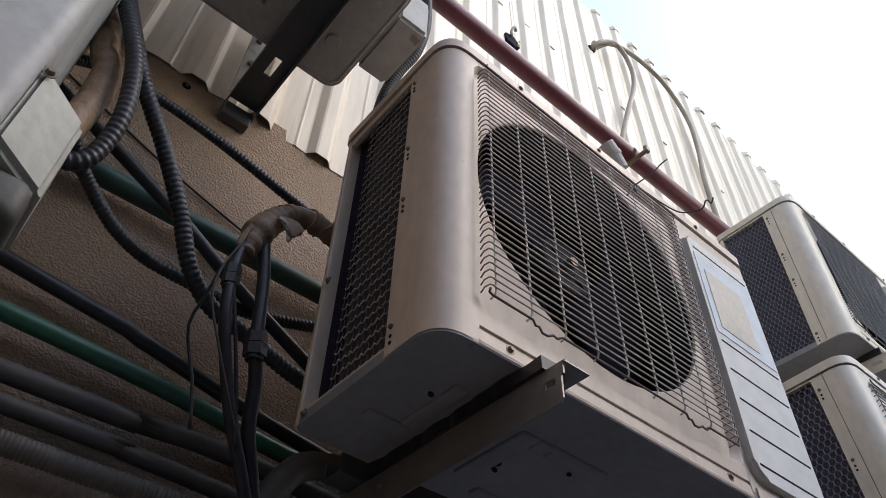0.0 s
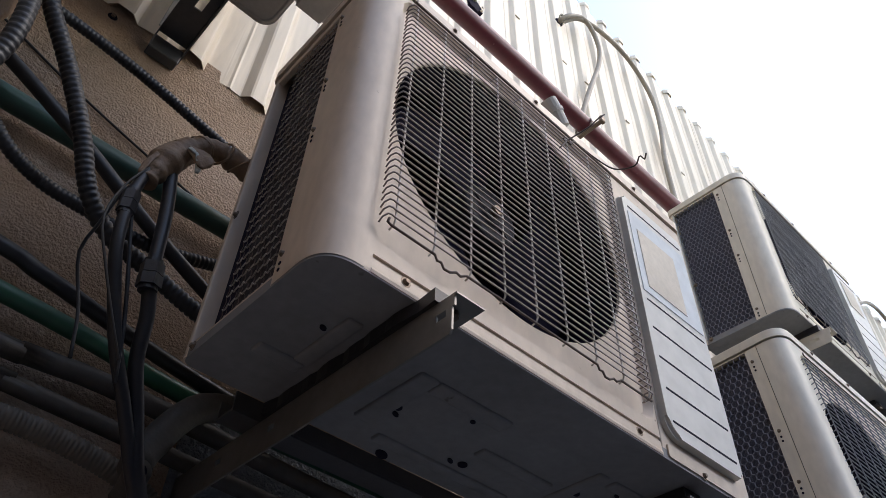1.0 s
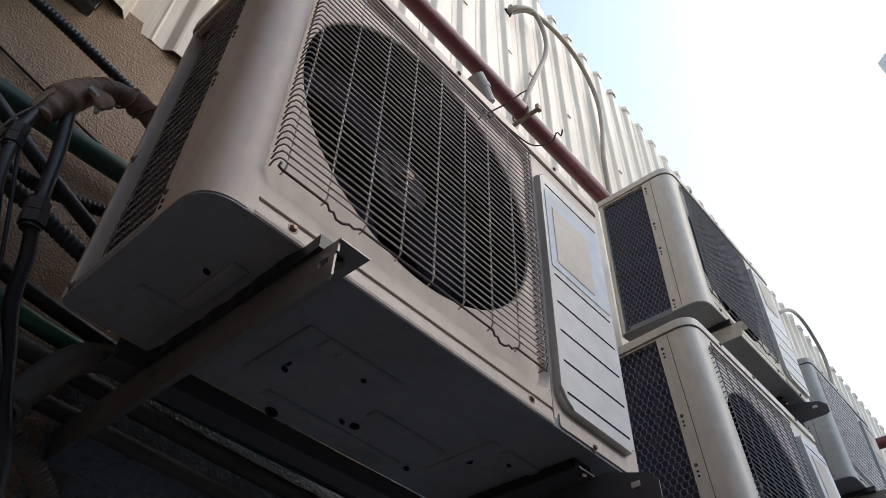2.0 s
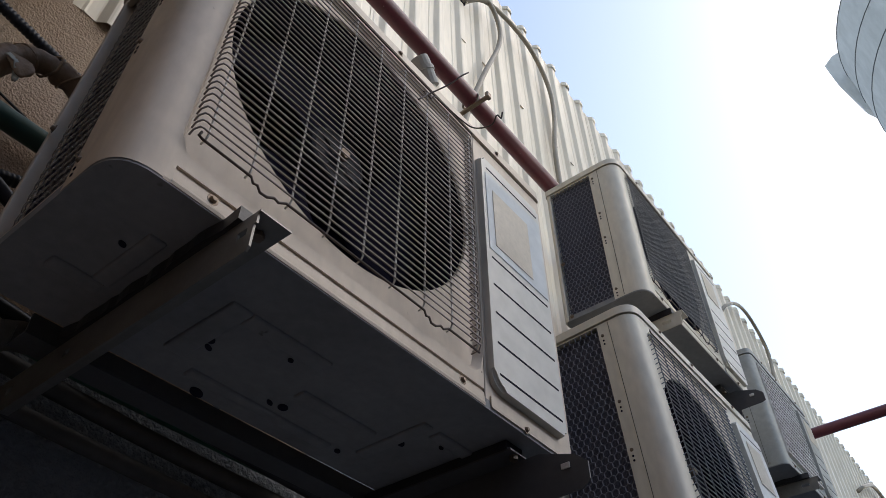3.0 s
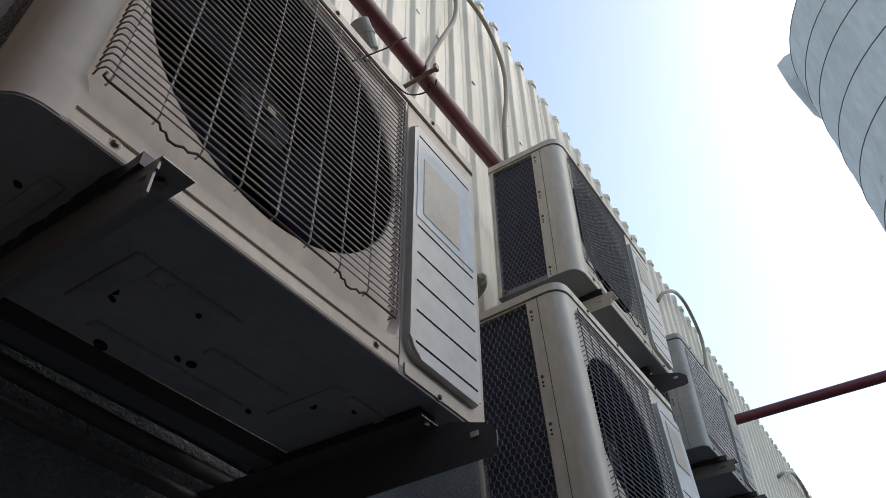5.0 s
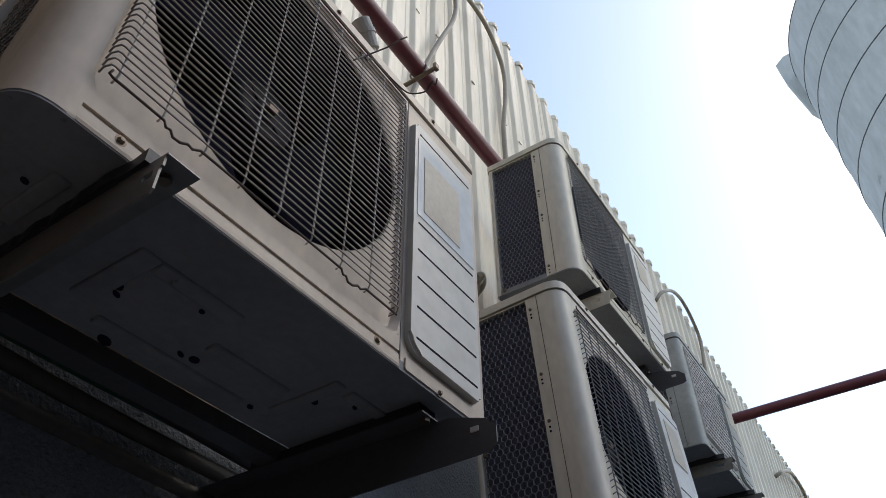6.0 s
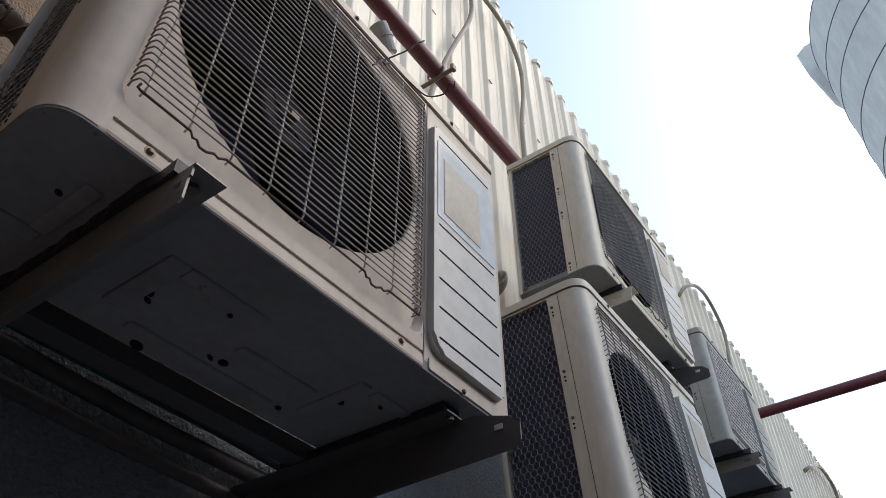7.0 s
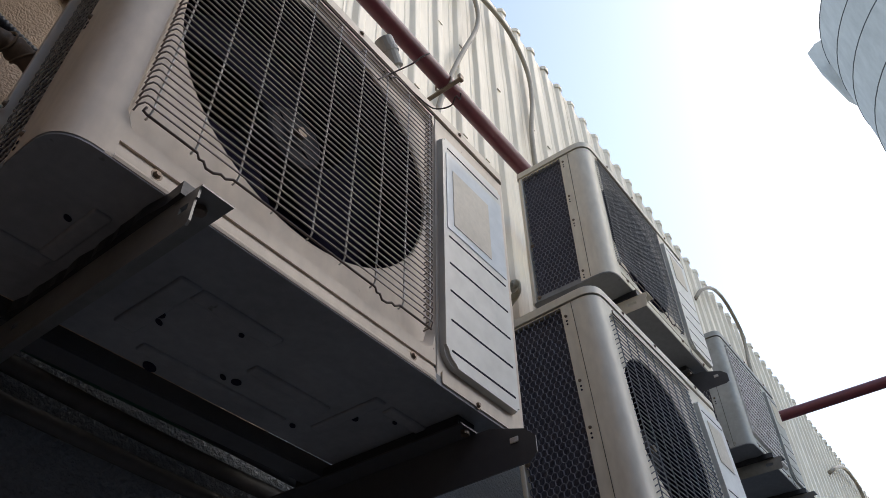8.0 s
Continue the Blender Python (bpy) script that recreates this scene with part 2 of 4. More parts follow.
def tube(pts, r, step=0.02, seg=10, ribs=0.0, depth=0.16, lumpy=0.0):
    """A pipe through the points; ribs: the pitch of a corrugated hose."""
    if ribs:
        path = smooth_path(pts, ribs / 4)
        f = lambda i: 1 + depth * (0, 0.8, 1, 0.8)[i % 4] - depth / 2
    else:
        path = smooth_path(pts, step)
        f = (lambda i: 1 + lumpy * noise.noise(path[i] * 38)) if lumpy else None
    return add_tube(bmesh.new(), path, r, seg, f)


def pipe(name, label, category, pts, r, mat, group="", **kw):
    ob = part(name, tube(pts, r, **kw), mat, smooth=True)
    return tagged(ob, label, category, group)


def straight(a, b, n=2):
    a, b = Vector(a), Vector(b)
    return [a.lerp(b, i / (n - 1)) for i in range(n)]


# ---- setting ----
ground = part("ground", box(-60, 60, -60, 60, -0.2, 0.0), "ground")
tagged(ground, "dark dusty concrete ground of the service alley", "ground", kind="structure")

wall = part("wall_north", box(-2.5, 30, 0.588, 0.90, 0.0, 2.99), "plaster")
tagged(wall, "rough tan plastered masonry wall", "wall", kind="structure")
# two added layers that turn the tan plaster blue-grey here
dado = part("wall_north_lower", box(0.13, 30, 0.580, 0.5865, 0.0, 2.15, 0.003, 1), "blue_grey")
tagged(dado, "rough blue-grey layer added over the lower plastered wall", "wall", kind="structure")
middle = part("wall_north_middle", box(0.80, 30, 0.580, 0.5865, 2.154, 2.60, 0.003, 1), "blue_grey")
tagged(middle, "rough blue-grey layer added on the wall between the outdoor units", "wall", kind="structure")
back = part("wall_north_upper", box(-2.5, 30, 0.64, 0.90, 2.99, 3.7), "plaster")
tagged(back, "plain masonry behind the metal cladding", "wall", kind="structure")
# added out of view, to keep low sky light off fronts and undersides
south = part("sky_block_south", box(-2.8, 24, -2.85, -2.6, 0.0, 2.8), "ground")
tagged(south, "unseen plain dark wall added to block low sky light", "wall", kind="structure")
tall = part("sky_block_south_tall", box(-2.5, 0.9, -2.85, -2.6, 2.804, 3.9), "ground")
tagged(tall, "unseen wall piece added to block sky light from the front left", "wall", kind="structure")
# added out of view as well, to darken the faces turned west
west = part("sky_block_west", box(-2.8, -2.5, -2.6, 0.9, 0.0, 6.5), "plaster")
tagged(west, "unseen plain wall added to block sky light from the west", "wall", kind="structure")


def roofline(x):
    return 5.755 - 0.085 * min(4.2, max(0.0, x - 2.1)) - 0.03 * max(0.0, x - 6.3)


clad = thing("wall_cladding", "off-white ribbed sheet-metal cladding, rust-stained along its lower edge", "wall cladding", kind="structure")
PITCH = 0.1715                      # from rib to rib
RIB0 = -0.1155                      # centre line of one rib
RIBS = 6                            # ribs on a sheet


def cladding_panel(k):
    """One sheet, about a metre wide, with six ribs and a shallow stiffener in each valley."""
    x_start = RIB0 + PITCH * (RIBS * k - 0.5)
    pts = []
    for i in range(RIBS):
        c = x_start + PITCH * (i + 0.5)
        for dx, y in ((-0.0857, 0.585), (-0.074, 0.585), (-0.068, 0.5825), (-0.062, 0.585), (-0.040, 0.585), (-0.036, 0.584), (-0.020, 0.565), (-0.014, 0.563), (0.014, 0.563), (0.020, 0.565), (0.036, 0.584), (0.040, 0.585), (0.080, 0.585)):
            pts.append((c + dx, y))
    pts.append((x_start + PITCH * RIBS + 0.004, 0.584))
    bm = bmesh.new()
    levels = 10
    cols = []
    for x, y in pts:
        z0 = 2.95 + 0.012 * noise.noise((x * 3, 0, 7))
        z1 = roofline(x) + (0.012 if y < 0.57 else 0.0)
        cols.append([bm.verts.new((x + 0.004 * noise.noise((x * 2, i, 3)), y + 0.005 * noise.noise((x * 4, i * 0.9, 1)) + (0.014 * noise.noise((x * 9, 0, 5)) if i == 0 else 0) - (0.003 if k % 2 else 0), z0 + (z1 - z0) * i / levels)) for i in range(levels + 1)])
    for a, b in zip(cols, cols[1:]):
        for i in range(levels):
            bm.faces.new((a[i], b[i], b[i + 1], a[i + 1]))
    ob = part("metal_panel", bm, "cladding", clad)
    sol = ob.modifiers.new("thickness", 'SOLIDIFY')
    sol.thickness, sol.offset = 0.0012, 1.0
    return ob


for k in range(-2, 24):
    cladding_panel(k)


def rib_cap(c):
    """A crimped end over one rib at the roof edge."""
    z = roofline(c) + 0.010
    bm = bmesh.new()
    rows = []
    for dz, grow in ((-0.040, 0.000), (-0.036, 0.003), (-0.002, 0.003), (0.004, 0.000)):
        rows.append([bm.verts.new((c + dx * (1 + grow * 8), y - grow, z + dz)) for dx, y in ((-0.040, 0.5845), (-0.022, 0.5605), (-0.015, 0.5575), (0.015, 0.5575), (0.022, 0.5605), (0.040, 0.5845))])
    for p, q in zip(rows, rows[1:]):
        for i in range(5):
            bm.faces.new((p[i], p[i + 1], q[i + 1], q[i]))
    bm.faces.new(rows[-1])
    part("rib_cap", bm, "cladding", clad)


for k in range(0, 56):
    rib_cap(RIB0 + PITCH * k)

for k in range(3, 24):
    x = RIB0 + PITCH * k
    for z in (4.70 + 0.03 * noise.noise((x, 3, 1)), 3.95 + 0.04 * noise.noise((x, 8, 2))):
        if (k * 7 + int(z * 10)) % 3:
            part("lap_clip", box(x - 0.017, x + 0.015, 0.5550, 0.5620, z, z + 0.010, 0.002, 1), "cladding", clad)


def ragged_hole(x, z, r, seed):
    """A torn opening in the cladding with a curled flap of insulation."""
    rnd = random.Random(seed)
    hole = thing("cladding_hole", "ragged dark hole torn in the metal cladding", "hole", pose(x, 0.5590, z))
    bm = bmesh.new()
    n = 14
    rim = [(r * (0.8 + 0.5 * rnd.random()) * math.cos(2 * math.pi * i / n), r * (0.8 + 0.5 * rnd.random()) * 0.9 * math.sin(2 * math.pi * i / n)) for i in range(n)]
    extrude_outline(bm, rim, -0.002, 0.03, axis='y')
    part("opening", bm, "recess_shade", hole)
    bm = tube([(-r * 0.2, -0.004, r * 0.5), (-r * 0.5, -0.02, r * 1.1), (-r * 0.2, -0.03, r * 1.6), (r * 0.1, -0.02, r * 1.4)], r * 0.18, step=0.01, seg=8, lumpy=0.6)
    part("flap", bm, "plastic", hole, smooth=True)
    bm = tube([(r * 0.7, -0.004, -r * 0.5), (r * 1.0, -0.012, 0.0), (r * 0.8, -0.01, r * 0.45)], r * 0.12, step=0.01, seg=6, lumpy=0.5)
    part("torn_edge", bm, "cladding", hole, smooth=True)


ragged_hole(0.800, 4.43, 0.040, 3)
ragged_hole(1.435, 5.11, 0.026, 5)


# ---- outdoor units ----
def ray_to_box(cx, cz, x0, x1, z0, z1, a, r=0.0):
    """The point where a ray from (cx, cz) leaves a rectangle with corners cut by r."""
    dx, dz = math.cos(a), math.sin(a)
    t = min(((x1 - cx) / dx if dx > 0 else (x0 - cx) / dx) if abs(dx) > 1e-9 else 1e9, ((z1 - cz) / dz if dz > 0 else (z0 - cz) / dz) if abs(dz) > 1e-9 else 1e9)
    x, z = cx + dx * t, cz + dz * t
    if r:
        kx = x0 + r if x < x0 + r else x1 - r if x > x1 - r else None
        kz = z0 + r if z < z0 + r else z1 - r if z > z1 - r else None
        if kx is not None and kz is not None:
            ox, oz = cx - kx, cz - kz
            b, c = ox * dx + oz * dz, ox * ox + oz * oz - r * r
            t = -b + math.sqrt(max(0.0, b * b - c))
            x, z = cx + dx * t, cz + dz * t
    return x, z


def screw(parent, x, y, z, side='front', r=0.0065):
    bm = bmesh.new()
    bmesh.ops.create_cone(bm, cap_ends=True, segments=10, radius1=r, radius2=r * 0.6, depth=r * 0.9)
    bmesh.ops.create_cone(bm, cap_ends=True, segments=12, radius1=r * 1.5, radius2=r * 1.5, depth=r * 0.2, matrix=Matrix.Translation((0, 0, -r * 0.5)))
    turn = {'front': pose(0, 0, 0, 90), 'left': pose(0, 0, 0, 0, -90), 'down': pose(0, 0, 0, 180)}[side]
    part("screw", bm, "screw", parent, m=Matrix.Translation((x, y, z)) @ turn)


def wire_path(pts, r):
    return add_tube(bmesh.new(), [Vector(p) for p in pts], r, 6)


FULL = 2.7                          # how square the front corners of the casings are


def outdoor_unit(label, W, H, D, paint, m, wires=40, bars=8, wire_mat="wire", net_pitch=0.021, net_cell=0.0135, net_wire=0.0010, net_mat="net", panel_mat="service", detail=True, lattice=False, R=0.058, circle=None):
    """A split air conditioner's outdoor unit; x along its front, y into its depth, z up."""
    unit = thing("air_conditioner", label, "air conditioner", m, group="outdoor air conditioner units")
    xs = W * 0.716                      # seam between fan panel and service side
    top = H - 0.030
    # base pan with stamped ribs
    bm = bmesh.new()
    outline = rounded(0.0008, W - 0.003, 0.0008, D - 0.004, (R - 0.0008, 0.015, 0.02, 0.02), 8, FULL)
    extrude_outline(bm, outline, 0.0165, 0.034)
    base = auto_smooth(part("base_pan", bm, "pan", unit, "dusty stamped base pan, underside shade in its grey"))
    if detail:
        for x0, x1, y0, y1 in ((0.24, 0.275, 0.10, 0.25), (0.275, 0.42, 0.10, 0.13), (0.44, 0.60, 0.18, 0.205), (0.05, 0.12, 0.20, 0.225), (0.10, 0.125, 0.08, 0.2), (0.66, 0.86, 0.10, 0.125), (0.62, 0.645, 0.10, 0.25), (0.30, 0.58, 0.262, 0.285)):
            s = W / 0.905
            auto_smooth(part("stamped_rib", box(x0 * s, x1 * s, y0 * D / 0.322, y1 * D / 0.322, 0.012, 0.0205, 0.004, 3), "pan", base), 50)
    if detail:
        for x, y, rx, ry in ((0.273, 0.189, 0.009, 0.007), (0.283, 0.205, 0.008, 0.004), (0.343, 0.308, 0.014, 0.009), (0.43, 0.245, 0.008, 0.004), (0.452, 0.240, 0.009, 0.008), (0.647, 0.172, 0.010, 0.006), (0.375, 0.14, 0.005, 0.004), (0.70, 0.13, 0.006, 0.004), (0.09, 0.12, 0.006, 0.004), (0.60, 0.27, 0.007, 0.005)):
            bm = bmesh.new()
            bmesh.ops.create_cone(bm, cap_ends=True, segments=14, radius1=1, radius2=1, depth=1)
            part("drain_hole", bm, "recess_shade", base, m=Matrix.Translation((x, y, 0.0163)) @ pose(0, 0, 0, 0, 0, 30) @ Matrix.Diagonal((rx, ry, 0.003, 1)))
    # front panel wrapped round the left corner, with the fan opening
    cx, cz, rr = circle or (W * 0.384, H * 0.522, min(W * 0.289, H * 0.364, W * 0.384 - 0.0715))
    x0, x1, z0, z1 = R, xs - 0.003, 0.048, top - 0.004
    zf = 0.020                          # foot of the panel
    gx0, gx1, gz0, gz1 = W * 0.068, W * (0.712 if circle else 0.70), H * 0.098, H * (0.945 if circle else 0.918)
    bm = bmesh.new()
    angles = sorted({*[2 * math.pi * i / 112 for i in range(112)], *[math.atan2(z - cz, x - cx) % (2 * math.pi) for x in (x0, x1) for z in (z0, z1)]})
    rx0 = max(gx0, x0 + 0.004)
    shapes = [lambda a: (*ray_to_box(cx, cz, x0, x1, z0, z1, a), 0.0),
              lambda a: (*ray_to_box(cx, cz, rx0, gx1, gz0, gz1, a, 0.03), 0.0),
              lambda a: (*ray_to_box(cx, cz, rx0 + 0.008, gx1 - 0.008, gz0 + 0.012, gz1 - 0.008, a, 0.026), 0.013),
              lambda a: (cx + (rr + 0.004) * math.cos(a), cz + (rr + 0.004) * math.sin(a), 0.013),
              lambda a: (cx + rr * math.cos(a), cz + rr * math.sin(a), 0.015),
              lambda a: (cx + (rr - 0.001) * math.cos(a), cz + (rr - 0.001) * math.sin(a), 0.020)]
    rings = [[bm.verts.new((x, y, z)) for x, z, y in (s(a) for a in angles)] for s in shapes]
    n = len(angles)
    for a, b in zip(rings, rings[1:]):
        for i in range(n):
            bm.faces.new((a[i], a[(i + 1) % n], b[(i + 1) % n], b[i]))
    corner = [(0.0, 0.105)] + [(R - p[0], R - p[1]) for p in (bulge_of(radians(90 * i / 12), R, FULL) for i in range(13))]
    cols = [(bm.verts.new((x, y, zf)), bm.verts.new((x, y, z1))) for x, y in corner]
    for a, b in zip(cols, cols[1:]):
        bm.faces.new((a[0], b[0], b[1], a[1]))
    cols = [(bm.verts.new((x, y, zf)), bm.verts.new((x, y, z1))) for x, y in ((0.0, 0.105), (0.012, 0.105))]
    bm.faces.new((cols[0][0], cols[1][0], cols[1][1], cols[0][1]))
    bmesh.ops.remove_doubles(bm, verts=bm.verts, dist=0.0008)
    front = auto_smooth(part("front_panel", bm, paint, unit), 40)
    # stamped strip along the foot of the front
    bm = bmesh.new()
    xl = 0.068
    profile = ((0.0, 0.048), (0.0036, 0.0475), (0.0036, 0.0448), (0.0008, 0.042), (0.0, 0.027), (-0.0015, 0.0225), (-0.0005, 0.0185), (0.006, 0.0165))
    rows = [[bm.verts.new((x, y, z)) for x in (xl, x1)] for y, z in profile]
    for p, q in zip(rows, rows[1:]):
        bm.faces.new((p[0], p[1], q[1], q[0]))
    flat = [[bm.verts.new((x, y, z)) for x in (R, xl)] for y, z in ((0.0, 0.048), (0.0, 0.027), (0.0, 0.0225), (0.0005, 0.0185), (0.006, 0.0165))]
    for p, q in zip(flat, flat[1:]):
        bm.faces.new((p[0], p[1], q[1], q[0]))
    bm.faces.new([r[0] for r in rows[:5]])
    part("stamped_strip", bm, paint, front)
    if not detail:
        part("side_seam", box(-0.0012, 0.0008, 0.0715, 0.0728, 0.024, top - 0.006), "dark_plastic", front)
    # lower lip and inner stile of the left side
    part("side_rail", box(0.001, 0.012, 0.106, D - 0.019, 0.0175, 0.040 if detail else 0.032, 0.002), paint, unit)
    part("side_rail", box(0.001, 0.012, 0.106, D - 0.019, top - (0.022 if detail else 0.008), top - 0.002, 0.002), paint, unit)
    bm = bmesh.new()
    extrude_outline(bm, rounded(0.0, 0.035, D - 0.018, D, (0.003, 0.003, 0.003, 0.012), 4), 0.0185, top - 0.002)
    auto_smooth(part("rear_post", bm, paint, unit))
    part("rear_panel", box(0.036, W - 0.002, D - 0.014, D - 0.006, 0.032, top - 0.004), paint, unit)
    part("right_side", box(W - 0.010, W, 0.012, D - 0.015, 0.0185, top - 0.004, 0.002), paint, unit)
    # top cover
    bm = bmesh.new()
    extrude_outline(bm, rounded(-0.004, W + 0.004, -0.004, D + 0.004, (R + 0.004, 0.02, 0.02, 0.02), 8, FULL), top, H - 0.006, caps=False)
    lo = rounded(-0.004, W + 0.004, -0.004, D + 0.004, (R + 0.004, 0.02, 0.02, 0.02), 8, FULL)
    hi = rounded(0.004, W - 0.004, 0.004, D - 0.004, (R - 0.004, 0.014, 0.014, 0.014), 8, FULL)
    a = [bm.verts.new((*p, H - 0.006)) for p in lo]
    b = [bm.verts.new((*p, H)) for p in hi]
    for i in range(len(a)):
        bm.faces.new((a[i], a[(i + 1) % len(a)], b[(i + 1) % len(a)], b[i]))
    bm.faces.new(b)
    inner = [bm.verts.new((*p, top)) for p in hi]
    rim = [bm.verts.new((*p, top)) for p in lo]
    for i in range(len(a)):
        bm.faces.new((rim[i], inner[i], inner[(i + 1) % len(a)], rim[(i + 1) % len(a)]))
    bmesh.ops.remove_doubles(bm, verts=bm.verts, dist=0.0005)
    auto_smooth(part("top_cover", bm, paint, unit), 35)
    # service side of the front
    side = part("service_frame", box(xs + 0.001, W - 0.001, 0.001, 0.012, 0.0175, top - 0.004, 0.002), paint, unit)
    bm = bmesh.new()
    px0, px1, pz0, pz1 = xs + 0.009, W - 0.034, H * 0.080, H * 0.864
    a, b = extrude_outline(bm, rounded(px0, px1, pz0, pz1, (0.032, 0.008, 0.008, 0.010), 6), -0.013, 0.002, axis='y')
    bmesh.ops.bevel(bm, geom=[e for e in bm.edges if all(v in a for v in e.verts)], offset=0.006, segments=3, affect='EDGES')
    panel = auto_smooth(part("service_panel", bm, panel_mat, unit, "smooth blue-grey raised service panel"), 40)
    # flush dark strips, the shade of each groove painted on
    for f in (0.474, 0.383, 0.294, 0.205, 0.117, 0.825):
        z = H * f
        bm = bmesh.new()
        extrude_outline(bm, rounded(px0 + 0.015, px1 - 0.010, z - 0.0022, z + 0.0022, (0.0022,) * 4, 3), -0.0134, -0.0125, axis='y')
        part("groove", bm, "recess_shade", panel)
    if detail:
        part("tape_film", box(px0 + 0.010, px1 - 0.006, -0.0145, -0.0132, H * 0.500, H * 0.800, 0.0004, 1), "film", panel, "glossy clear tape with its sheen in the colour")
        part("paper_label", box(px0 + 0.030, px0 + 0.156, -0.0158, -0.0147, H * 0.526, H * 0.742, 0.0004, 1), "label", panel, "faded tan paper label")
    else:
        part("paper_label", box(px0 + 0.036, px0 + 0.143, -0.0148, -0.0135, H * 0.60, H * 0.79, 0.0004, 1), "label", panel, "faded tan paper label")
    bm = bmesh.new()
    extrude_outline(bm, rounded(xs + 0.012, W - 0.010, 0.022, 0.045, (0.004,) * 4, 3), -0.002, 0.002, axis='y')
    part("stamped_strip", bm, paint, side)
    # inside: orifice, walls painted with the recess's shade, coil and fan
    part("inner_back", box(0.031, xs - 0.012, D - 0.030, D - 0.020, 0.034, top - 0.006), "recess_shade", unit)
    part("inner_wall", box(xs - 0.010, xs - 0.006, 0.024, D - 0.020, 0.034, top - 0.006), "recess_shade", unit)
    part("inner_roof", box(0.031, xs - 0.012, 0.026, D - 0.032, top - 0.012, top - 0.008), "recess_shade", unit)
    bm = bmesh.new()
    n = 64
    a = [bm.verts.new((cx + (rr + 0.002) * math.cos(2 * math.pi * i / n), 0.021, cz + (rr + 0.002) * math.sin(2 * math.pi * i / n))) for i in range(n)]
    b = [bm.verts.new((cx + (rr + 0.006) * math.cos(2 * math.pi * i / n), 0.10, cz + (rr + 0.006) * math.sin(2 * math.pi * i / n))) for i in range(n)]
    for i in range(n):
        bm.faces.new((a[i], a[(i + 1) % n], b[(i + 1) % n], b[i]))
    part("orifice_ring", bm, "recess_shade", unit, smooth=True)
    coil_end = D - (0.080 if detail else 0.020)
    bm = box(0.018, 0.030, 0.078, coil_end, 0.032, top - 0.006)
    if detail:
        # added dark sheet, stands for shade in the gap behind the netting
        part("coil_end_shade", box(0.024, 0.030, coil_end + 0.001, D - 0.019, 0.036, top - 0.007), "recess_shade", unit, "dark sheet for the shaded gap beside the coil")
    part("condenser_coil", bm, "coil" if detail else "coil_blue", unit, "dark finned condenser coil")
    bm = bmesh.new()
    rings = []
    for y, r in ((0.160, 0.064), (0.086, 0.064), (0.079, 0.061), (0.076, 0.055), (0.079, 0.050), (0.082, 0.030), (0.080, 0.024), (0.074, 0.020), (0.073, 0.012)):
        rings.append([bm.verts.new((cx + r * math.cos(2 * math.pi * i / 32), y, cz + r * math.sin(2 * math.pi * i / 32))) for i in range(32)])
    for p, q in zip(rings, rings[1:]):
        for i in range(32):
            bm.faces.new((p[i], p[(i + 1) % 32], q[(i + 1) % 32], q[i]))
    bm.faces.new(rings[-1])
    fan = auto_smooth(part("fan_hub", bm, "hub", unit, "dusty plastic fan hub with the recess's shade in its colour"), 40)
    bm = bmesh.new()
    bmesh.ops.create_cone(bm, cap_ends=True, segments=6, radius1=0.011, radius2=0.011, depth=0.012)
    part("hub_nut", bm, "screw", fan, m=Matrix.Translation((cx, 0.066, cz)) @ pose(0, 0, 0, 90))
    for k in range(4):
        a = math.pi * (k / 2 + 0.2)
        part("hub_rib", box(-0.0015, 0.0015, -0.003, 0.003, 0.026, 0.049), "hub", fan, m=Matrix.Translation((cx, 0.080, cz)) @ pose(0, 0, 0, 0, math.degrees(a), 0))
    for k in range(3):
        bm = bmesh.new()
        rows = []
        for i in range(9):
            r = 0.060 + (rr - 0.080) * i / 8
            half = radians(20 + 30 * (i / 8) ** 0.7)
            row = []
            for j in range(9):
                a = -half + 2 * half * j / 8 + radians(24) * i / 8
                row.append(bm.verts.new((cx + r * math.cos(a), 0.125 - 0.030 * math.sin(a * 1.3) + 0.012 * (j / 8), cz + r * math.sin(a))))
            rows.append(row)
        for a, b in zip(rows, rows[1:]):
            for j in range(8):
                bm.faces.new((a[j], a[j + 1], b[j + 1], b[j]))
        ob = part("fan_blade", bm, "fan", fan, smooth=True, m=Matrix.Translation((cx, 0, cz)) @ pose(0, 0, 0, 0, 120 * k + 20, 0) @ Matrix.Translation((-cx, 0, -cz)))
        sol = ob.modifiers.new("thickness", 'SOLIDIFY')
        sol.thickness = 0.003
    # wire grille
    gy = -0.020 if detail else -0.008
    hub = new("fan_grille")
    hub.empty_display_size = 0.03
    hub.parent = unit
    gl, gr = W * 0.087, W * 0.677
    gb, gt = H * 0.145, H * 0.880
    if not lattice:
        for i in range(wires + 1):
            z = gb + (gt - gb) * i / wires
            part("wire", wire_path([(gl - 0.013, gy + 0.014, z - 0.009), (gl - 0.013, gy + 0.007, z - 0.004), (gl - 0.009, gy + 0.001, z), (gl - 0.004, gy, z + 0.0008), (gl, gy, z), (gr, gy, z), (gr + 0.006, gy + 0.008, z - 0.004), (gr + 0.006, 0.004, z - 0.004)], 0.0013), "grille" if detail else wire_mat, hub, smooth=True)
        for i in range(bars + 1):
            x = gl + 0.004 + (gr - gl - 0.008) * i / bars
            part("cross_wire", wire_path([(x, 0.0, gt + 0.011), (x, gy + 0.003, gt + 0.009), (x, gy + 0.003, gb - 0.002), (x, gy + 0.006, gb - 0.008), (x, gy + 0.014, gb - 0.010)], 0.0015), wire_mat, hub, smooth=True)
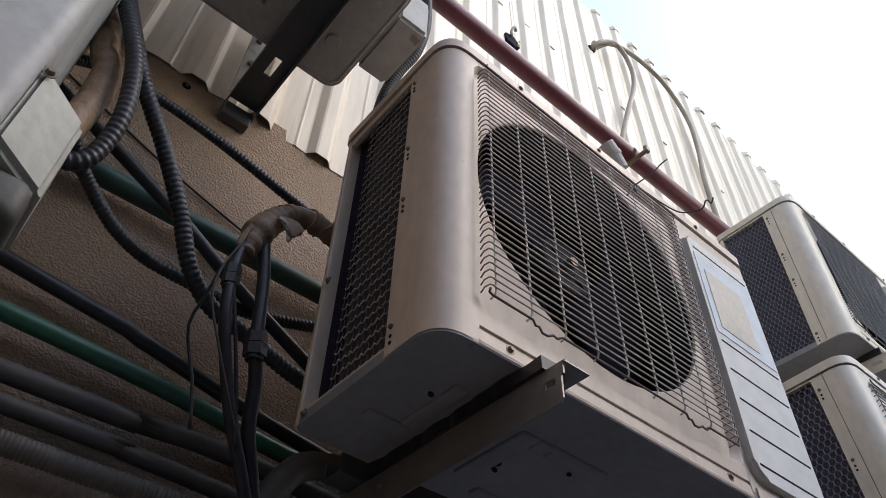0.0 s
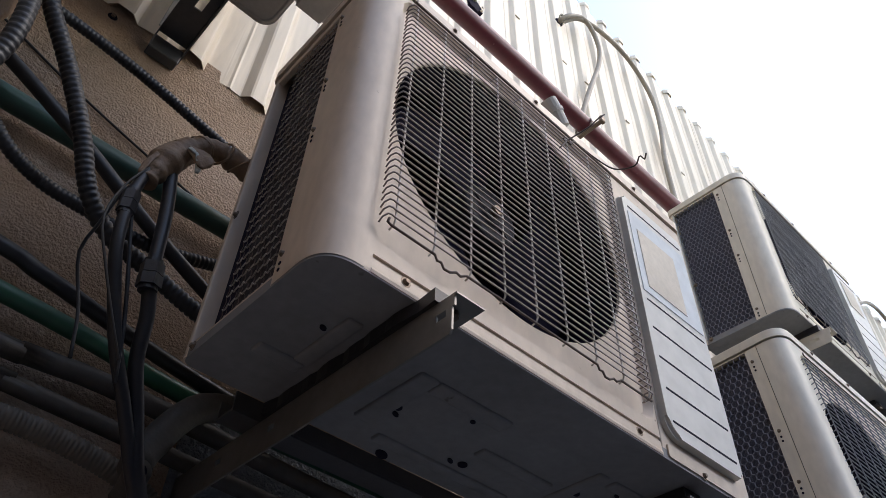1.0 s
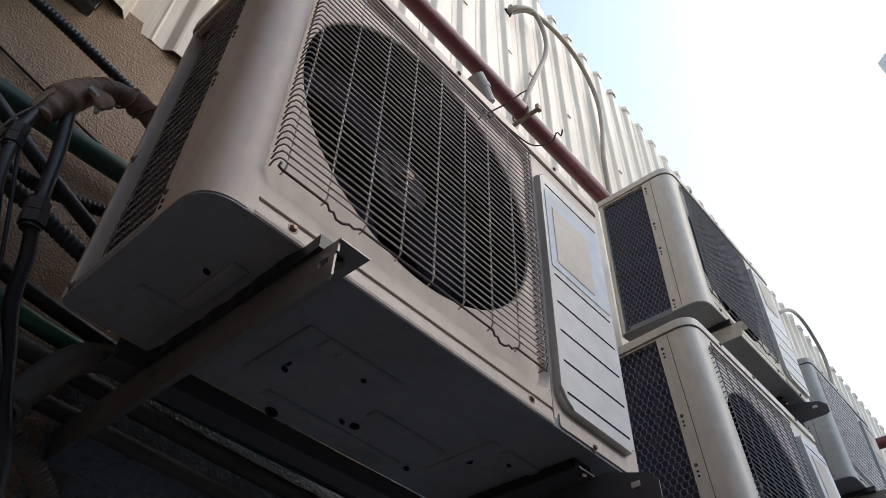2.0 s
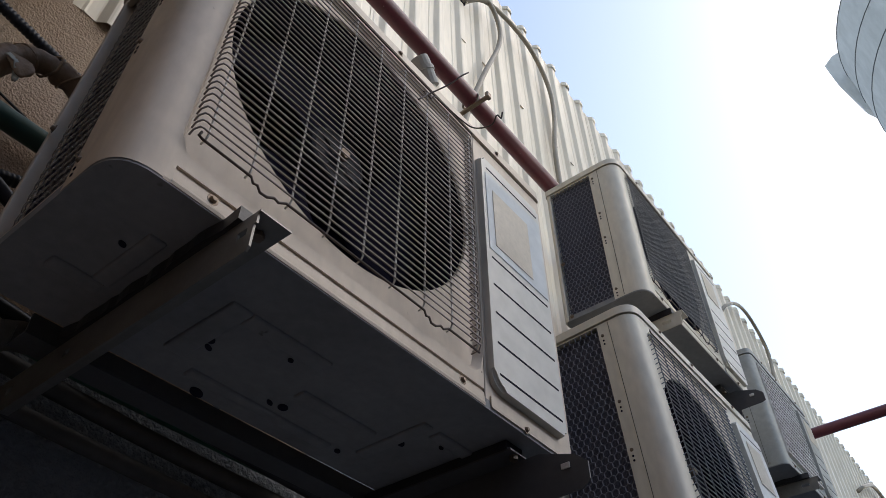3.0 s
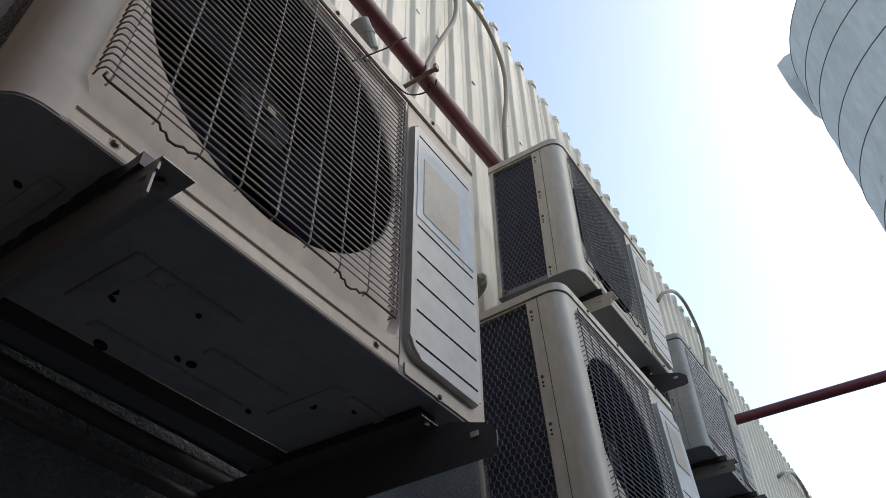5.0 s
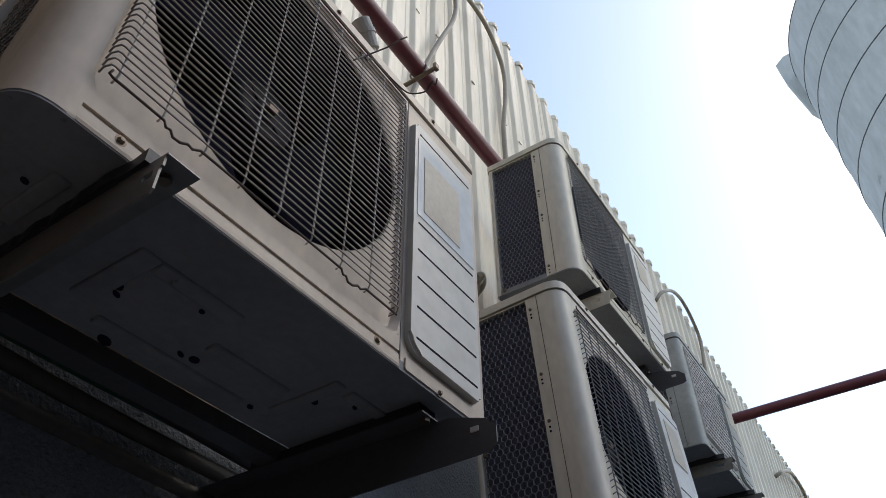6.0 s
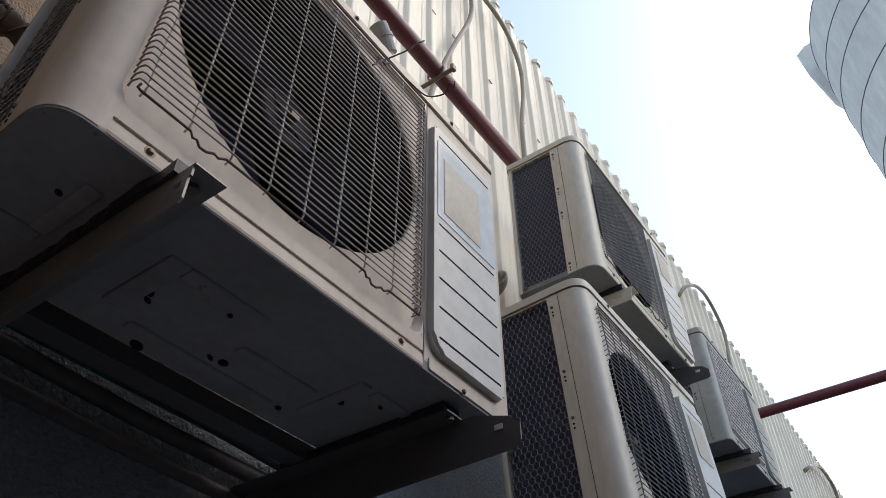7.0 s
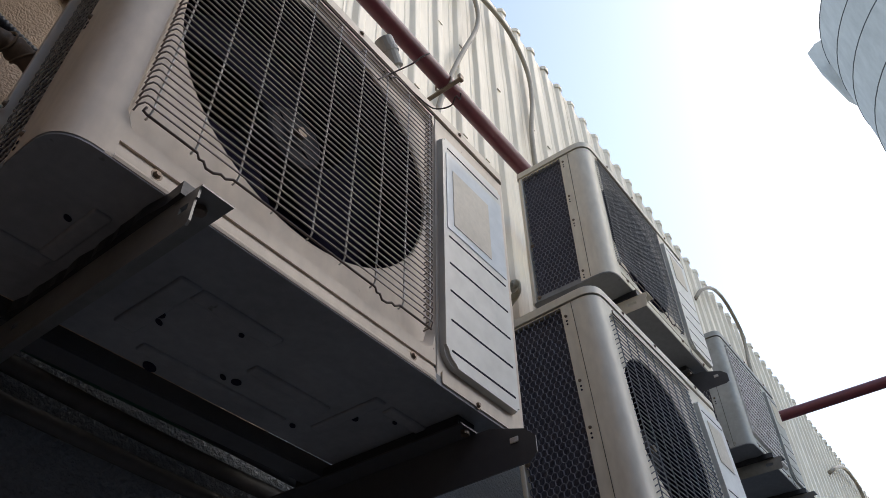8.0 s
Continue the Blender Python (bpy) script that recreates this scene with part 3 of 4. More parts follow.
        for z, y in ((gb - 0.010, gy + 0.006), (gt + 0.009, gy - 0.001)):
            pts = [(gl - 0.003, y, z + 0.010), (gl - 0.005, y, z + 0.002), (gl, y, z)]
            for i in range(bars):
                x = gl + 0.004 + (gr - gl - 0.008) * i / bars
                if i % 5 == 1 and z < gb:
                    d = (gr - gl) / bars
                    pts += [(x + 0.004, y, z), (x + 0.009, y + 0.001, z - 0.007), (x + 0.015, y, z - 0.006), (x + 0.021, y + 0.001, z - 0.013), (x + 0.032, y + 0.001, z - 0.012), (x + 0.042, y, z - 0.006), (x + 0.050, y + 0.001, z - 0.007), (x + d - 0.006, y, z)]
            pts.append((gr + 0.004, y, z))
            part("frame_wire", wire_path(pts, 0.0019), "rust", hub, smooth=True)
    else:
        for i in range(19):
            z = gb + (gt - gb) * i / 18
            part("slat", box(gl, gr, gy, gy + 0.016, z - 0.003, z + 0.003, 0.001, 1), "wire", hub)
        for i in range(17):
            x = gl + (gr - gl) * i / 16
            part("slat", box(x - 0.002, x + 0.002, gy + 0.002, gy + 0.017, gb, gt, 0.001, 1), "wire", hub)
    # netting over the coil on the left side
    y0, y1, za, zb = 0.106, D - (0.084 if detail else 0.024), 0.040 if detail else 0.030, top - (0.016 if detail else 0.006)
    rows = max(4, int((zb - za) / net_pitch))
    cells = max(3, int((y1 - y0) / net_cell))
    d = (y1 - y0) / cells
    bm = bmesh.new()
    dz = (zb - za) / rows
    if not detail:
        # hexagonal netting: zigzag rows, joined by short upright twists
        for i in range(rows + 1):
            z = za + dz * i
            pts = [Vector((0.003, y0 + d * j / 2, min(zb, max(za, z + dz * 0.17 * (1 if (i + j) % 2 else -1))))) for j in range(cells * 2 + 1)]
            add_tube(bm, pts, net_wire, 4, caps=False)
            if i < rows:
                for j in range(cells * 2 + 1):
                    if (i + j) % 2:
                        add_tube(bm, [Vector((0.003, y0 + d * j / 2, z + dz * 0.17)), Vector((0.003, y0 + d * j / 2, z + dz * 0.83))], net_wire, 4, caps=False)
        part("coil_guard_net", bm, net_mat, unit, "hexagonal wire netting")
    else:
        # woven netting: wavy rows tied to the next by bowed links
        def knot(i, j):
            return Vector((0.003 + 0.0008 * (j % 2), y0 + d * j / 3, za + dz * i + net_pitch * (0.13, -0.06, -0.11)[j % 3] + 0.003 * noise.noise((i * 0.7, j * 0.12, 3))))
        ties = bmesh.new()
        for i in range(rows + 1):
            add_tube(bm, [knot(i, j) for j in range(cells * 3 + 1)], net_wire * 1.15, 4, caps=False)
            if i < rows:
                for j in range(0, cells * 3 + 1, 3):
                    a, b = knot(i, j), knot(i + 1, min(j + 1, cells * 3))
                    add_tube(ties, [a, a.lerp(b, 0.5) + Vector((0.001, -0.002, 0)), b], net_wire * 0.6, 4, caps=False)
        net = part("coil_guard_net", bm, net_mat, unit, "woven wire netting")
        part("tie_netting", ties, "rust", net, "dark tie wire of the netting")
    # fixings
    for x in (0.121 * W / 0.905, xs - 0.058):
        screw(front, x, -0.002, 0.036, r=0.0052)
    screw(side, xs + 0.108, -0.004, 0.026, r=0.0052)
    for x in (0.2, 0.45, 0.81):
        screw(unit, W * x, -0.006, H - 0.016, r=0.005)
    for f in (0.09, 0.44, 0.62, 0.90):
        screw(front, -0.0015, 0.094, H * f, 'left', r=0.005)
        for d in (0.016, 0.027):
            bm = bmesh.new()
            bmesh.ops.create_cone(bm, cap_ends=True, segments=8, radius1=0.0028, radius2=0.0028, depth=0.001)
            part("punched_hole", bm, "recess_shade", front, m=Matrix.Translation((-0.0006, 0.094, H * f - d)) @ pose(0, 0, 0, 0, -90))
    screw(unit, -0.002, D - 0.030, 0.030, 'left', r=0.005)
    screw(unit, -0.002, D - 0.028, H * 0.40, 'left', r=0.005)
    return unit


main_unit = outdoor_unit("cream outdoor air conditioner with a wire grille on steel brackets", 0.905, 0.722, 0.322, "cream", pose(0, 0, 2.0), circle=(0.357, 0.395, 0.275))
upper_unit = outdoor_unit("ivory outdoor air conditioner mounted above another on wall brackets", 0.80, 0.632, 0.285, "ivory", pose(1.515, 0.0, 2.828), circle=(0.318, 0.330, 0.243), wires=50, wire_mat="wire_dark", net_pitch=0.0145, net_cell=0.0150, net_wire=0.0015, net_mat="net_dark", detail=False)
lower_unit = outdoor_unit("ivory outdoor air conditioner with dark netting below another unit", 0.80, 0.720, 0.300, "ivory", pose(1.305, -0.052, 1.932, -3), wires=36, wire_mat="wire_dark", net_pitch=0.0160, net_cell=0.0165, net_wire=0.0017, net_mat="net_dark", detail=False)
far_unit = outdoor_unit("small pale grey outdoor air conditioner with a lattice fan grille", 0.70, 0.57, 0.26, "white", pose(2.74, 0.04, 2.775), lattice=True, R=0.036, detail=False, panel_mat="white")


def angle_bracket(label, x, y_tip, z_top, mat, web=0.075, flange=0.045, side=1, drop=0.5, pad=0.004, slots=(0.04, 0.36, 0.50), cut=(0.012, 0.006), slot_len=0.030):
    """A wall bracket of folded steel angle with slotted holes: an arm under the unit and an upright on the wall."""
    b = thing("wall_bracket", label, "wall bracket", group="steel wall brackets")
    t = 0.003
    bm = bmesh.new()
    xa, xb = sorted((x, x + side * flange))
    wa, wb = sorted((x, x + side * t))
    if side > 0:
        # a slotted web under a flange that runs to the tip
        add_box(bm, xa, xb, y_tip, 0.583, z_top - t, z_top)
        add_box(bm, wa, wb, y_tip + 0.004, 0.583, z_top - 0.018, z_top - t)
        edges = [y_tip + 0.008]
        for y in slots:
            edges += [y_tip + y, y_tip + y + slot_len]
        edges.append(0.583)
        for y0, y1 in zip(edges[::2], edges[1::2]):
            add_box(bm, wa, wb, y0, y1, z_top - 0.028, z_top - 0.018)
        lip = [(y_tip + 0.008, z_top - 0.028), (0.583, z_top - 0.028), (0.583, z_top - web), (y_tip + cut[0], z_top - web), (y_tip + 0.008, z_top - web + cut[1])]
        extrude_outline(bm, lip, wa, wb, axis='x')
    else:
        # a flange on the near side and a deep web with a cut-back, chamfered tip
        add_box(bm, xa, xb, y_tip + 0.110, 0.583, z_top - t, z_top)
        web_line = [(0.583, z_top - t), (y_tip + 0.085, z_top - t), (y_tip + 0.020, z_top - 0.024), (y_tip, z_top - 0.042), (y_tip, z_top - 0.070), (y_tip + 0.012, z_top - web), (0.583, z_top - web - 0.014)]
        extrude_outline(bm, web_line, wa, wb, axis='x')
    bmesh.ops.remove_doubles(bm, verts=bm.verts, dist=0.0002)
    arm = part("arm", bm, mat, b)
    # pale block in place of the light that shows through the tip hole
    if side < 0:
        part("tip_hole_light", box(x - t - 0.003, x - t - 0.0005, y_tip + 0.030, y_tip + 0.046, z_top - 0.044, z_top - 0.034, 0.001, 1), "wire", arm, "bright patch for light through the tip hole")
    part("upright", box(xa, xb, 0.574, 0.586, z_top - drop, z_top - web - 0.002, 0.002, 1), mat, b)
    bm = bmesh.new()
    bmesh.ops.create_cone(bm, cap_ends=True, segments=6, radius1=0.008, radius2=0.008, depth=0.007)
    part("bolt", bm, "screw", arm, m=Matrix.Translation((x + side * 0.022, y_tip + (0.030 if side > 0 else 0.12), z_top - t - 0.0035)))
    bm = bmesh.new()
    path = [Vector((x - side * 0.002 + 0.004 * noise.noise((x, y * 9, 2)), y, z_top + pad / 2)) for y in [y_tip + (0.03 if side > 0 else 0.12) + (0.29 - y_tip) * i / 24 for i in range(25)]]
    for p0, p1 in zip(path, path[1:]):
        c = [(p0.x - side * (0.002 + 0.012 * abs(noise.noise((p0.y * 14, x, 5)))), p0.y), (p1.x - side * (0.002 + 0.012 * abs(noise.noise((p1.y * 14, x, 5)))), p1.y), (x + side * flange * 0.9, p1.y), (x + side * flange * 0.9, p0.y)]
        extrude_outline(bm, c, z_top, z_top + pad)
    bmesh.ops.remove_doubles(bm, verts=bm.verts, dist=0.0002)
    part("rubber_pad", bm, "rubber", arm, "black rubber strip")
    return b


angle_bracket("grey painted steel angle bracket under the cream unit", 0.144, -0.066, 1.9965, "steel", web=0.056, pad=0.0195, slots=(0.018, 0.36, 0.50), slot_len=0.016)
angle_bracket("black painted steel angle bracket under the cream unit", 0.786, -0.088, 1.9965, "blacksteel", web=0.082, pad=0.0195, side=-1)
angle_bracket("pale painted steel angle bracket under the upper unit", 1.655, -0.040, 2.8245, "ivory", web=0.048, drop=0.25, pad=0.0195)
angle_bracket("black steel angle bracket under the upper unit", 2.185, -0.075, 2.8245, "blacksteel", web=0.075, drop=0.25, pad=0.0195, side=-1)
angle_bracket("grey steel angle bracket under the small unit", 2.88, -0.02, 2.7715, "steel", web=0.05, drop=0.3, pad=0.0195)
angle_bracket("grey steel angle bracket under the small unit", 3.30, -0.02, 2.7715, "steel", web=0.05, drop=0.3, pad=0.0195)
angle_bracket("black steel angle bracket under the lower unit", 1.42, -0.05, 1.9215, "blacksteel", pad=0.0195)
angle_bracket("black steel angle bracket under the lower unit", 1.98, -0.05, 1.9215, "blacksteel", pad=0.0195)


def plain_unit(label, x0, x1, y0, y1, z0, z1, paint, cover, plastic="plastic", skew=0.0):
    """A unit seen only from its foot and its pipe end, with the valve cover on the right."""
    u = thing("air_conditioner", label, "air conditioner", pose(x0, y0, z0), group="outdoor air conditioner units")
    W, D, H = x1 - x0, y1 - y0, z1 - z0
    bm = bmesh.new()
    extrude_outline(bm, rounded(0.002, W - 0.002, 0.002, D - 0.002, (0.03, 0.03, 0.035, 0.02), 6), 0.0, 0.028)
    base = auto_smooth(part("base_pan", bm, "pan_light", u, "dusty grey stamped base pan"))
    for a, b, c, d in ((0.52, 0.60, 0.05, 0.25), (W - 0.14, W - 0.10, 0.04, D - 0.06), (W - 0.22, W - 0.05, 0.05, 0.075), (W - 0.36, W - 0.28, 0.10, 0.26)):
        auto_smooth(part("stamped_rib", box(a, b, c, d, -0.0045, 0.004, 0.004, 3), "pan_light", base), 50)
    edge = [Vector((*p, 0.001)) for p in rounded(0.010, W - 0.010, 0.010, D - 0.010, (0.026, 0.026, 0.030, 0.018), 6)]
    part("pan_rim", add_tube(bmesh.new(), edge + edge[:1], 0.0045, 6, caps=False), "pan_light", base, smooth=True)
    bm = bmesh.new()
    bmesh.ops.create_cone(bm, cap_ends=True, segments=16, radius1=0.016, radius2=0.020, depth=0.008, matrix=Matrix.Translation((W - 0.075, D - 0.11, -0.002)))
    auto_smooth(part("drain_boss", bm, "pan_light", base))
    bm = bmesh.new()
    extrude_outline(bm, rounded(0.0, W, 0.0, D, (0.03, 0.022, 0.02, 0.02), 6), 0.030, H - 0.03)
    auto_smooth(part("casing", bm, paint, u))
    bm = bmesh.new()
    extrude_outline(bm, rounded(-0.004, W + 0.004, -0.004, D + 0.004, (0.034, 0.026, 0.024, 0.024), 6), H - 0.029, H)
    auto_smooth(part("top_cover", bm, paint, u))
    cy0, cy1, cz0, cz1, cw = cover
    bm = bmesh.new()
    extrude_outline(bm, [(W + 0.001, cy0), (W + cw, cy0 + skew), (W + cw, cy1), (W + 0.001, cy1)], cz0, cz1)
    bmesh.ops.bevel(bm, geom=list(bm.edges), offset=0.008, segments=3, affect='EDGES')
    c = auto_smooth(part("valve_cover", bm, plastic, u, "stained plastic valve cover"), 40)
    screw(c, W + 0.008, cy0 - 0.001, cz1 - 0.012, r=0.006)
    if skew:
        # downward face of the cover, its shade given as a darker colour
        auto_smooth(part("cover_skirt", box(W + 0.001, W + cw - 0.006, cy0 + 0.030, cy1 - 0.004, 0.012, cz0 - 0.001, 0.018, 4), "dark_plastic", u, "underside of the valve cover with its shade in the colour"), 50)
        auto_smooth(part("side_flange", box(W + 0.0005, W + 0.006, 0.012, D - 0.012, 0.040, 0.066, 0.002, 2), paint, u), 50)
        part("side_groove", box(W + 0.0005, W + 0.002, 0.012, D - 0.012, 0.0665, 0.0695), "recess_shade", u)
    return u


left_unit = plain_unit("white outdoor air conditioner with a stained plastic valve cover", -1.36, -0.492, 0.10, 0.42, 1.985, 2.70, "white", (0.018, 0.200, 0.074, 0.215, 0.068), skew=0.055)
top_unit = plain_unit("grey-white outdoor air conditioner seen from below, on a steel rail", -0.86, -0.028, 0.07, 0.39, 2.945, 3.60, "white", (0.07, 0.235, 0.012, 0.16, 0.082), plastic="oldplastic")


def channel_bracket(x0, x1, y_tip, z_top):
    """A slotted steel channel with its broad face down and a lip on one edge."""
    b = thing("wall_bracket", "dark grey slotted steel channel under the upper unit", "wall bracket", group="steel wall brackets")
    w = x1 - x0
    bm = bmesh.new()
    strips = ((0.0, 0.42, ()), (0.42, 0.66, ((0.395, 0.450),)), (0.66, 1.0, ()))
    for a, c, gaps in strips:
        y = y_tip
        for g0, g1 in sorted(gaps):
            add_box(bm, x0 + w * a, x0 + w * c, y, g0, z_top - 0.004, z_top)
            y = g1
        add_box(bm, x0 + w * a, x0 + w * c, y, 0.556, z_top - 0.004, z_top)
    add_box(bm, x1 - 0.003, x1, y_tip, 0.583, z_top - 0.013, z_top - 0.004)
    add_box(bm, x1 - 0.003, x1, y_tip, 0.583, z_top - 0.036, z_top - 0.022)
    for y0, y1 in ((y_tip, 0.330), (0.365, 0.455), (0.500, 0.583)):
        add_box(bm, x1 - 0.003, x1, y0, y1, z_top - 0.022, z_top - 0.013)
    add_box(bm, x0, x0 + 0.003, y_tip, 0.583, z_top - 0.016, z_top - 0.004)
    bmesh.ops.remove_doubles(bm, verts=bm.verts, dist=0.0002)
    arm = part("channel", bm, "gunmetal", b)
    part("foot", box(x0, x1 - 0.004, 0.557, 0.586, z_top - 0.065, z_top - 0.017, 0.002, 1), "gunmetal", b)
    plate = part("wall_plate", box(x0 - 0.004, x0 + 0.038, 0.545, 0.550, z_top + 0.002, z_top + 0.29, 0.001, 1), "white", b, "pale painted wall plate")
    for z in (0.06, 0.14, 0.25):
        bm = bmesh.new()
        bmesh.ops.create_cone(bm, cap_ends=True, segments=6, radius1=0.009, radius2=0.008, depth=0.008)
        part("bolt", bm, "screw", plate, m=Matrix.Translation((x0 + 0.016, 0.541, z_top + z)) @ pose(0, 0, 0, 90))


channel_bracket(-0.212, -0.138, 0.03, 2.9425)
channel_bracket(-0.78, -0.706, 0.03, 2.9425)
angle_bracket("grey steel angle bracket under the white unit", -0.62, 0.03, 1.9815, "steel")
angle_bracket("grey steel angle bracket under the white unit", -1.2, 0.03, 1.9815, "steel")


rail = thing("steel_rail", "black steel rail lying across the brackets behind the cream unit", "rail")
part("rail_floor", box(0.10, 0.86, 0.340, 0.386, 1.9985, 2.0025), "blacksteel", rail)
part("rail_lip", box(0.10, 0.86, 0.340, 0.344, 2.003, 2.030), "blacksteel", rail)
part("rail_lip", box(0.10, 0.86, 0.382, 0.386, 2.003, 2.030), "blacksteel", rail)


# ---- pipes, hoses and cables ----
pipe("fire_pipe", "maroon painted steel pipe along the cladding and across the alley", "pipe",
     [(-3.0, 0.352, 3.70), (0.5, 0.352, 3.715), (2.5, 0.352, 3.70), (4.20, 0.352, 3.70), (4.33, 0.33, 3.70), (4.39, 0.25, 3.70), (4.39, 0.10, 3.70), (4.38, -1.0, 3.70), (4.36, -4.5, 3.70)], 0.033, "red", step=0.05, seg=20)
clamp = thing("pipe_clamp", "rusty steel bracket arm with a clamp holding the maroon pipe", "pipe clamp", pose(1.16, 0.352, 3.70))
part("arm", box(-0.008, 0.008, -0.075, 0.235, -0.045, -0.035, 0.002, 1), "screw", clamp)
bm = bmesh.new()
add_tube(bm, [Vector((0, 0.036 * math.cos(a), 0.036 * math.sin(a))) for a in [math.pi * i / 12 - 0.1 for i in range(25)]], 0.004, 6)
part("u_bolt", bm, "screw", clamp)
part("end_tab", box(-0.012, 0.012, -0.085, -0.070, -0.050, -0.020, 0.003, 1), "screw", clamp)
fitting = thing("pipe_fitting", "dusty white plastic elbow fitting on top of the cream unit", "pipe fitting")
part("fitting_body", tube([(0.523, 0.050, 2.885), (0.535, 0.050, 2.872), (0.560, 0.053, 2.842), (0.568, 0.054, 2.832)], 0.022, step=0.008, seg=16), "oldplastic", fitting)
part("collar", tube([(0.540, 0.051, 2.866), (0.546, 0.0515, 2.859)], 0.025, step=0.004, seg=16), "oldplastic", fitting)
part("elbow", tube([(0.564, 0.054, 2.838), (0.582, 0.056, 2.815), (0.596, 0.062, 2.785), (0.598, 0.070, 2.75), (0.598, 0.072, 2.7225)], 0.013, step=0.008, seg=12), "plastic", fitting, smooth=True)
pipe("tie_wire", "thin rusty binding wire twisted round the grille", "wire", [(0.445, -0.022, 2.575), (0.462, -0.026, 2.605), (0.472, -0.022, 2.622), (0.486, -0.040, 2.640), (0.498, -0.062, 2.655), (0.506, -0.078, 2.672), (0.516, -0.090, 2.686)], 0.0016, "rust", step=0.008, seg=6)
pipe("tie_wire", "thin rusty binding wire twisted round the grille", "wire", [(0.455, -0.026, 2.610), (0.470, -0.018, 2.626), (0.480, -0.026, 2.614), (0.470, -0.028, 2.606), (0.495, -0.022, 2.640), (0.535, -0.016, 2.660), (0.566, -0.020, 2.655), (0.574, -0.048, 2.604), (0.572, -0.075, 2.575), (0.566, -0.105, 2.556), (0.556, -0.122, 2.560), (0.560, -0.128, 2.548), (0.547, -0.140, 2.543)], 0.0016, "rust", step=0.006, seg=6)

HOSES = "hoses on the cladding"
pipe("cable_hose", "dusty tan plastic hose hanging from a hole in the cladding", "hose", [(1.433, 0.57, 5.10), (1.450, 0.52, 5.14), (1.595, 0.50, 5.27), (1.687, 0.50, 5.15), (1.684, 0.51, 4.94), (1.562, 0.525, 4.57), (1.468, 0.535, 4.27), (1.38, 0.54, 3.95), (1.33, 0.54, 3.6)], 0.013, "hose", HOSES, step=0.04)
pipe("cable_hose", "dusty tan plastic hose hanging from a hole in the cladding", "hose", [(1.440, 0.57, 5.115), (1.568, 0.51, 5.25), (1.811, 0.50, 5.35), (2.081, 0.515, 5.385), (2.252, 0.525, 5.206), (2.265, 0.53, 4.935), (2.199, 0.53, 4.573), (2.186, 0.53, 4.207), (2.19, 0.53, 3.9), (2.19, 0.53, 3.5)], 0.0135, "hose", HOSES, step=0.04)
pipe("cable_hose", "dusty tan plastic hose arching over the cladding", "hose", [(4.70, 0.56, 5.00), (4.78, 0.51, 5.12), (5.15, 0.50, 5.36), (5.51, 0.51, 5.44), (5.78, 0.52, 5.30), (5.79, 0.53, 5.10), (5.70, 0.53, 4.90), (5.65, 0.53, 4.5), (5.62, 0.53, 4.0)], 0.015, "hose", HOSES, step=0.04)
pipe("cable_hose", "dusty tan plastic hose arching over the cladding", "hose", [(7.85, 0.56, 4.73), (7.95, 0.51, 4.80), (8.5, 0.50, 5.02), (8.95, 0.51, 5.09), (9.28, 0.52, 5.05), (9.35, 0.53, 4.8), (9.3, 0.53, 4.2)], 0.020, "hose", HOSES, step=0.04)

WALL = "pipes along the plaster wall"
pipe("water_pipe", "glossy green plastic water pipe along the plaster wall", "pipe", [(-2.5, 0.548, 2.22), (-0.393, 0.548, 2.160), (0.128, 0.548, 2.117), (0.75, 0.548, 2.105), (1.6, 0.548, 2.09)], 0.0155, "green", WALL, step=0.06, seg=16)
pipe("water_pipe", "dusty dark green pipe along the plaster wall", "pipe", [(-2.5, 0.548, 2.51), (-0.364, 0.548, 2.506), (0.10, 0.548, 2.502), (1.6, 0.548, 2.50)], 0.022, "darkgreen", WALL, step=0.06, seg=16)
pipe("cable_pipe", "black plastic pipe along the plaster wall", "pipe", [(-2.5, 0.55, 2.5), (-0.430, 0.55, 2.250), (-0.186, 0.55, 2.214), (0.099, 0.55, 2.158), (0.5, 0.525, 2.10), (1.5, 0.52, 2.05)], 0.0135, "rubber", WALL, step=0.05, seg=14)
pipe("cable_pipe", "dusty grey plastic pipe along the plaster wall", "pipe", [(-2.5, 0.55, 2.06), (-0.354, 0.55, 2.071), (-0.141, 0.55, 2.075), (0.023, 0.55, 2.080), (0.6, 0.55, 2.05), (1.6, 0.55, 2.04)], 0.0165, "grey", WALL, step=0.05, seg=14)
pipe("cable_pipe", "dusty grey plastic pipe along the plaster wall", "pipe", [(-2.5, 0.55, 2.02), (-0.338, 0.55, 2.025), (-0.127, 0.55, 2.022), (0.6, 0.55, 1.99), (1.6, 0.55, 1.97)], 0.0145, "grey", WALL, step=0.05, seg=14)
pipe("flexible_duct", "beige corrugated flexible duct along the plaster wall", "flexible duct", [(-2.0, 0.545, 1.93), (-0.6, 0.545, 1.965), (-0.311, 0.545, 1.970), (-0.194, 0.545, 1.970), (-0.043, 0.545, 1.968), (0.10, 0.545, 1.93), (0.20, 0.555, 1.82), (0.22, 0.555, 1.6)], 0.0165, "beige", WALL, ribs=0.007, seg=14)

FLEX = "black corrugated conduits"
pipe("flexible_conduit", "thick black corrugated conduit hanging in a loop", "flexible conduit", [(-0.56, 0.37, 2.95), (-0.524, 0.360, 2.837), (-0.484, 0.340, 2.718), (-0.421, 0.320, 2.562), (-0.393, 0.330, 2.448), (-0.392, 0.350, 2.371), (-0.412, 0.360, 2.320), (-0.47, 0.37, 2.30)], 0.014, "rubber", FLEX, ribs=0.0115, seg=14)
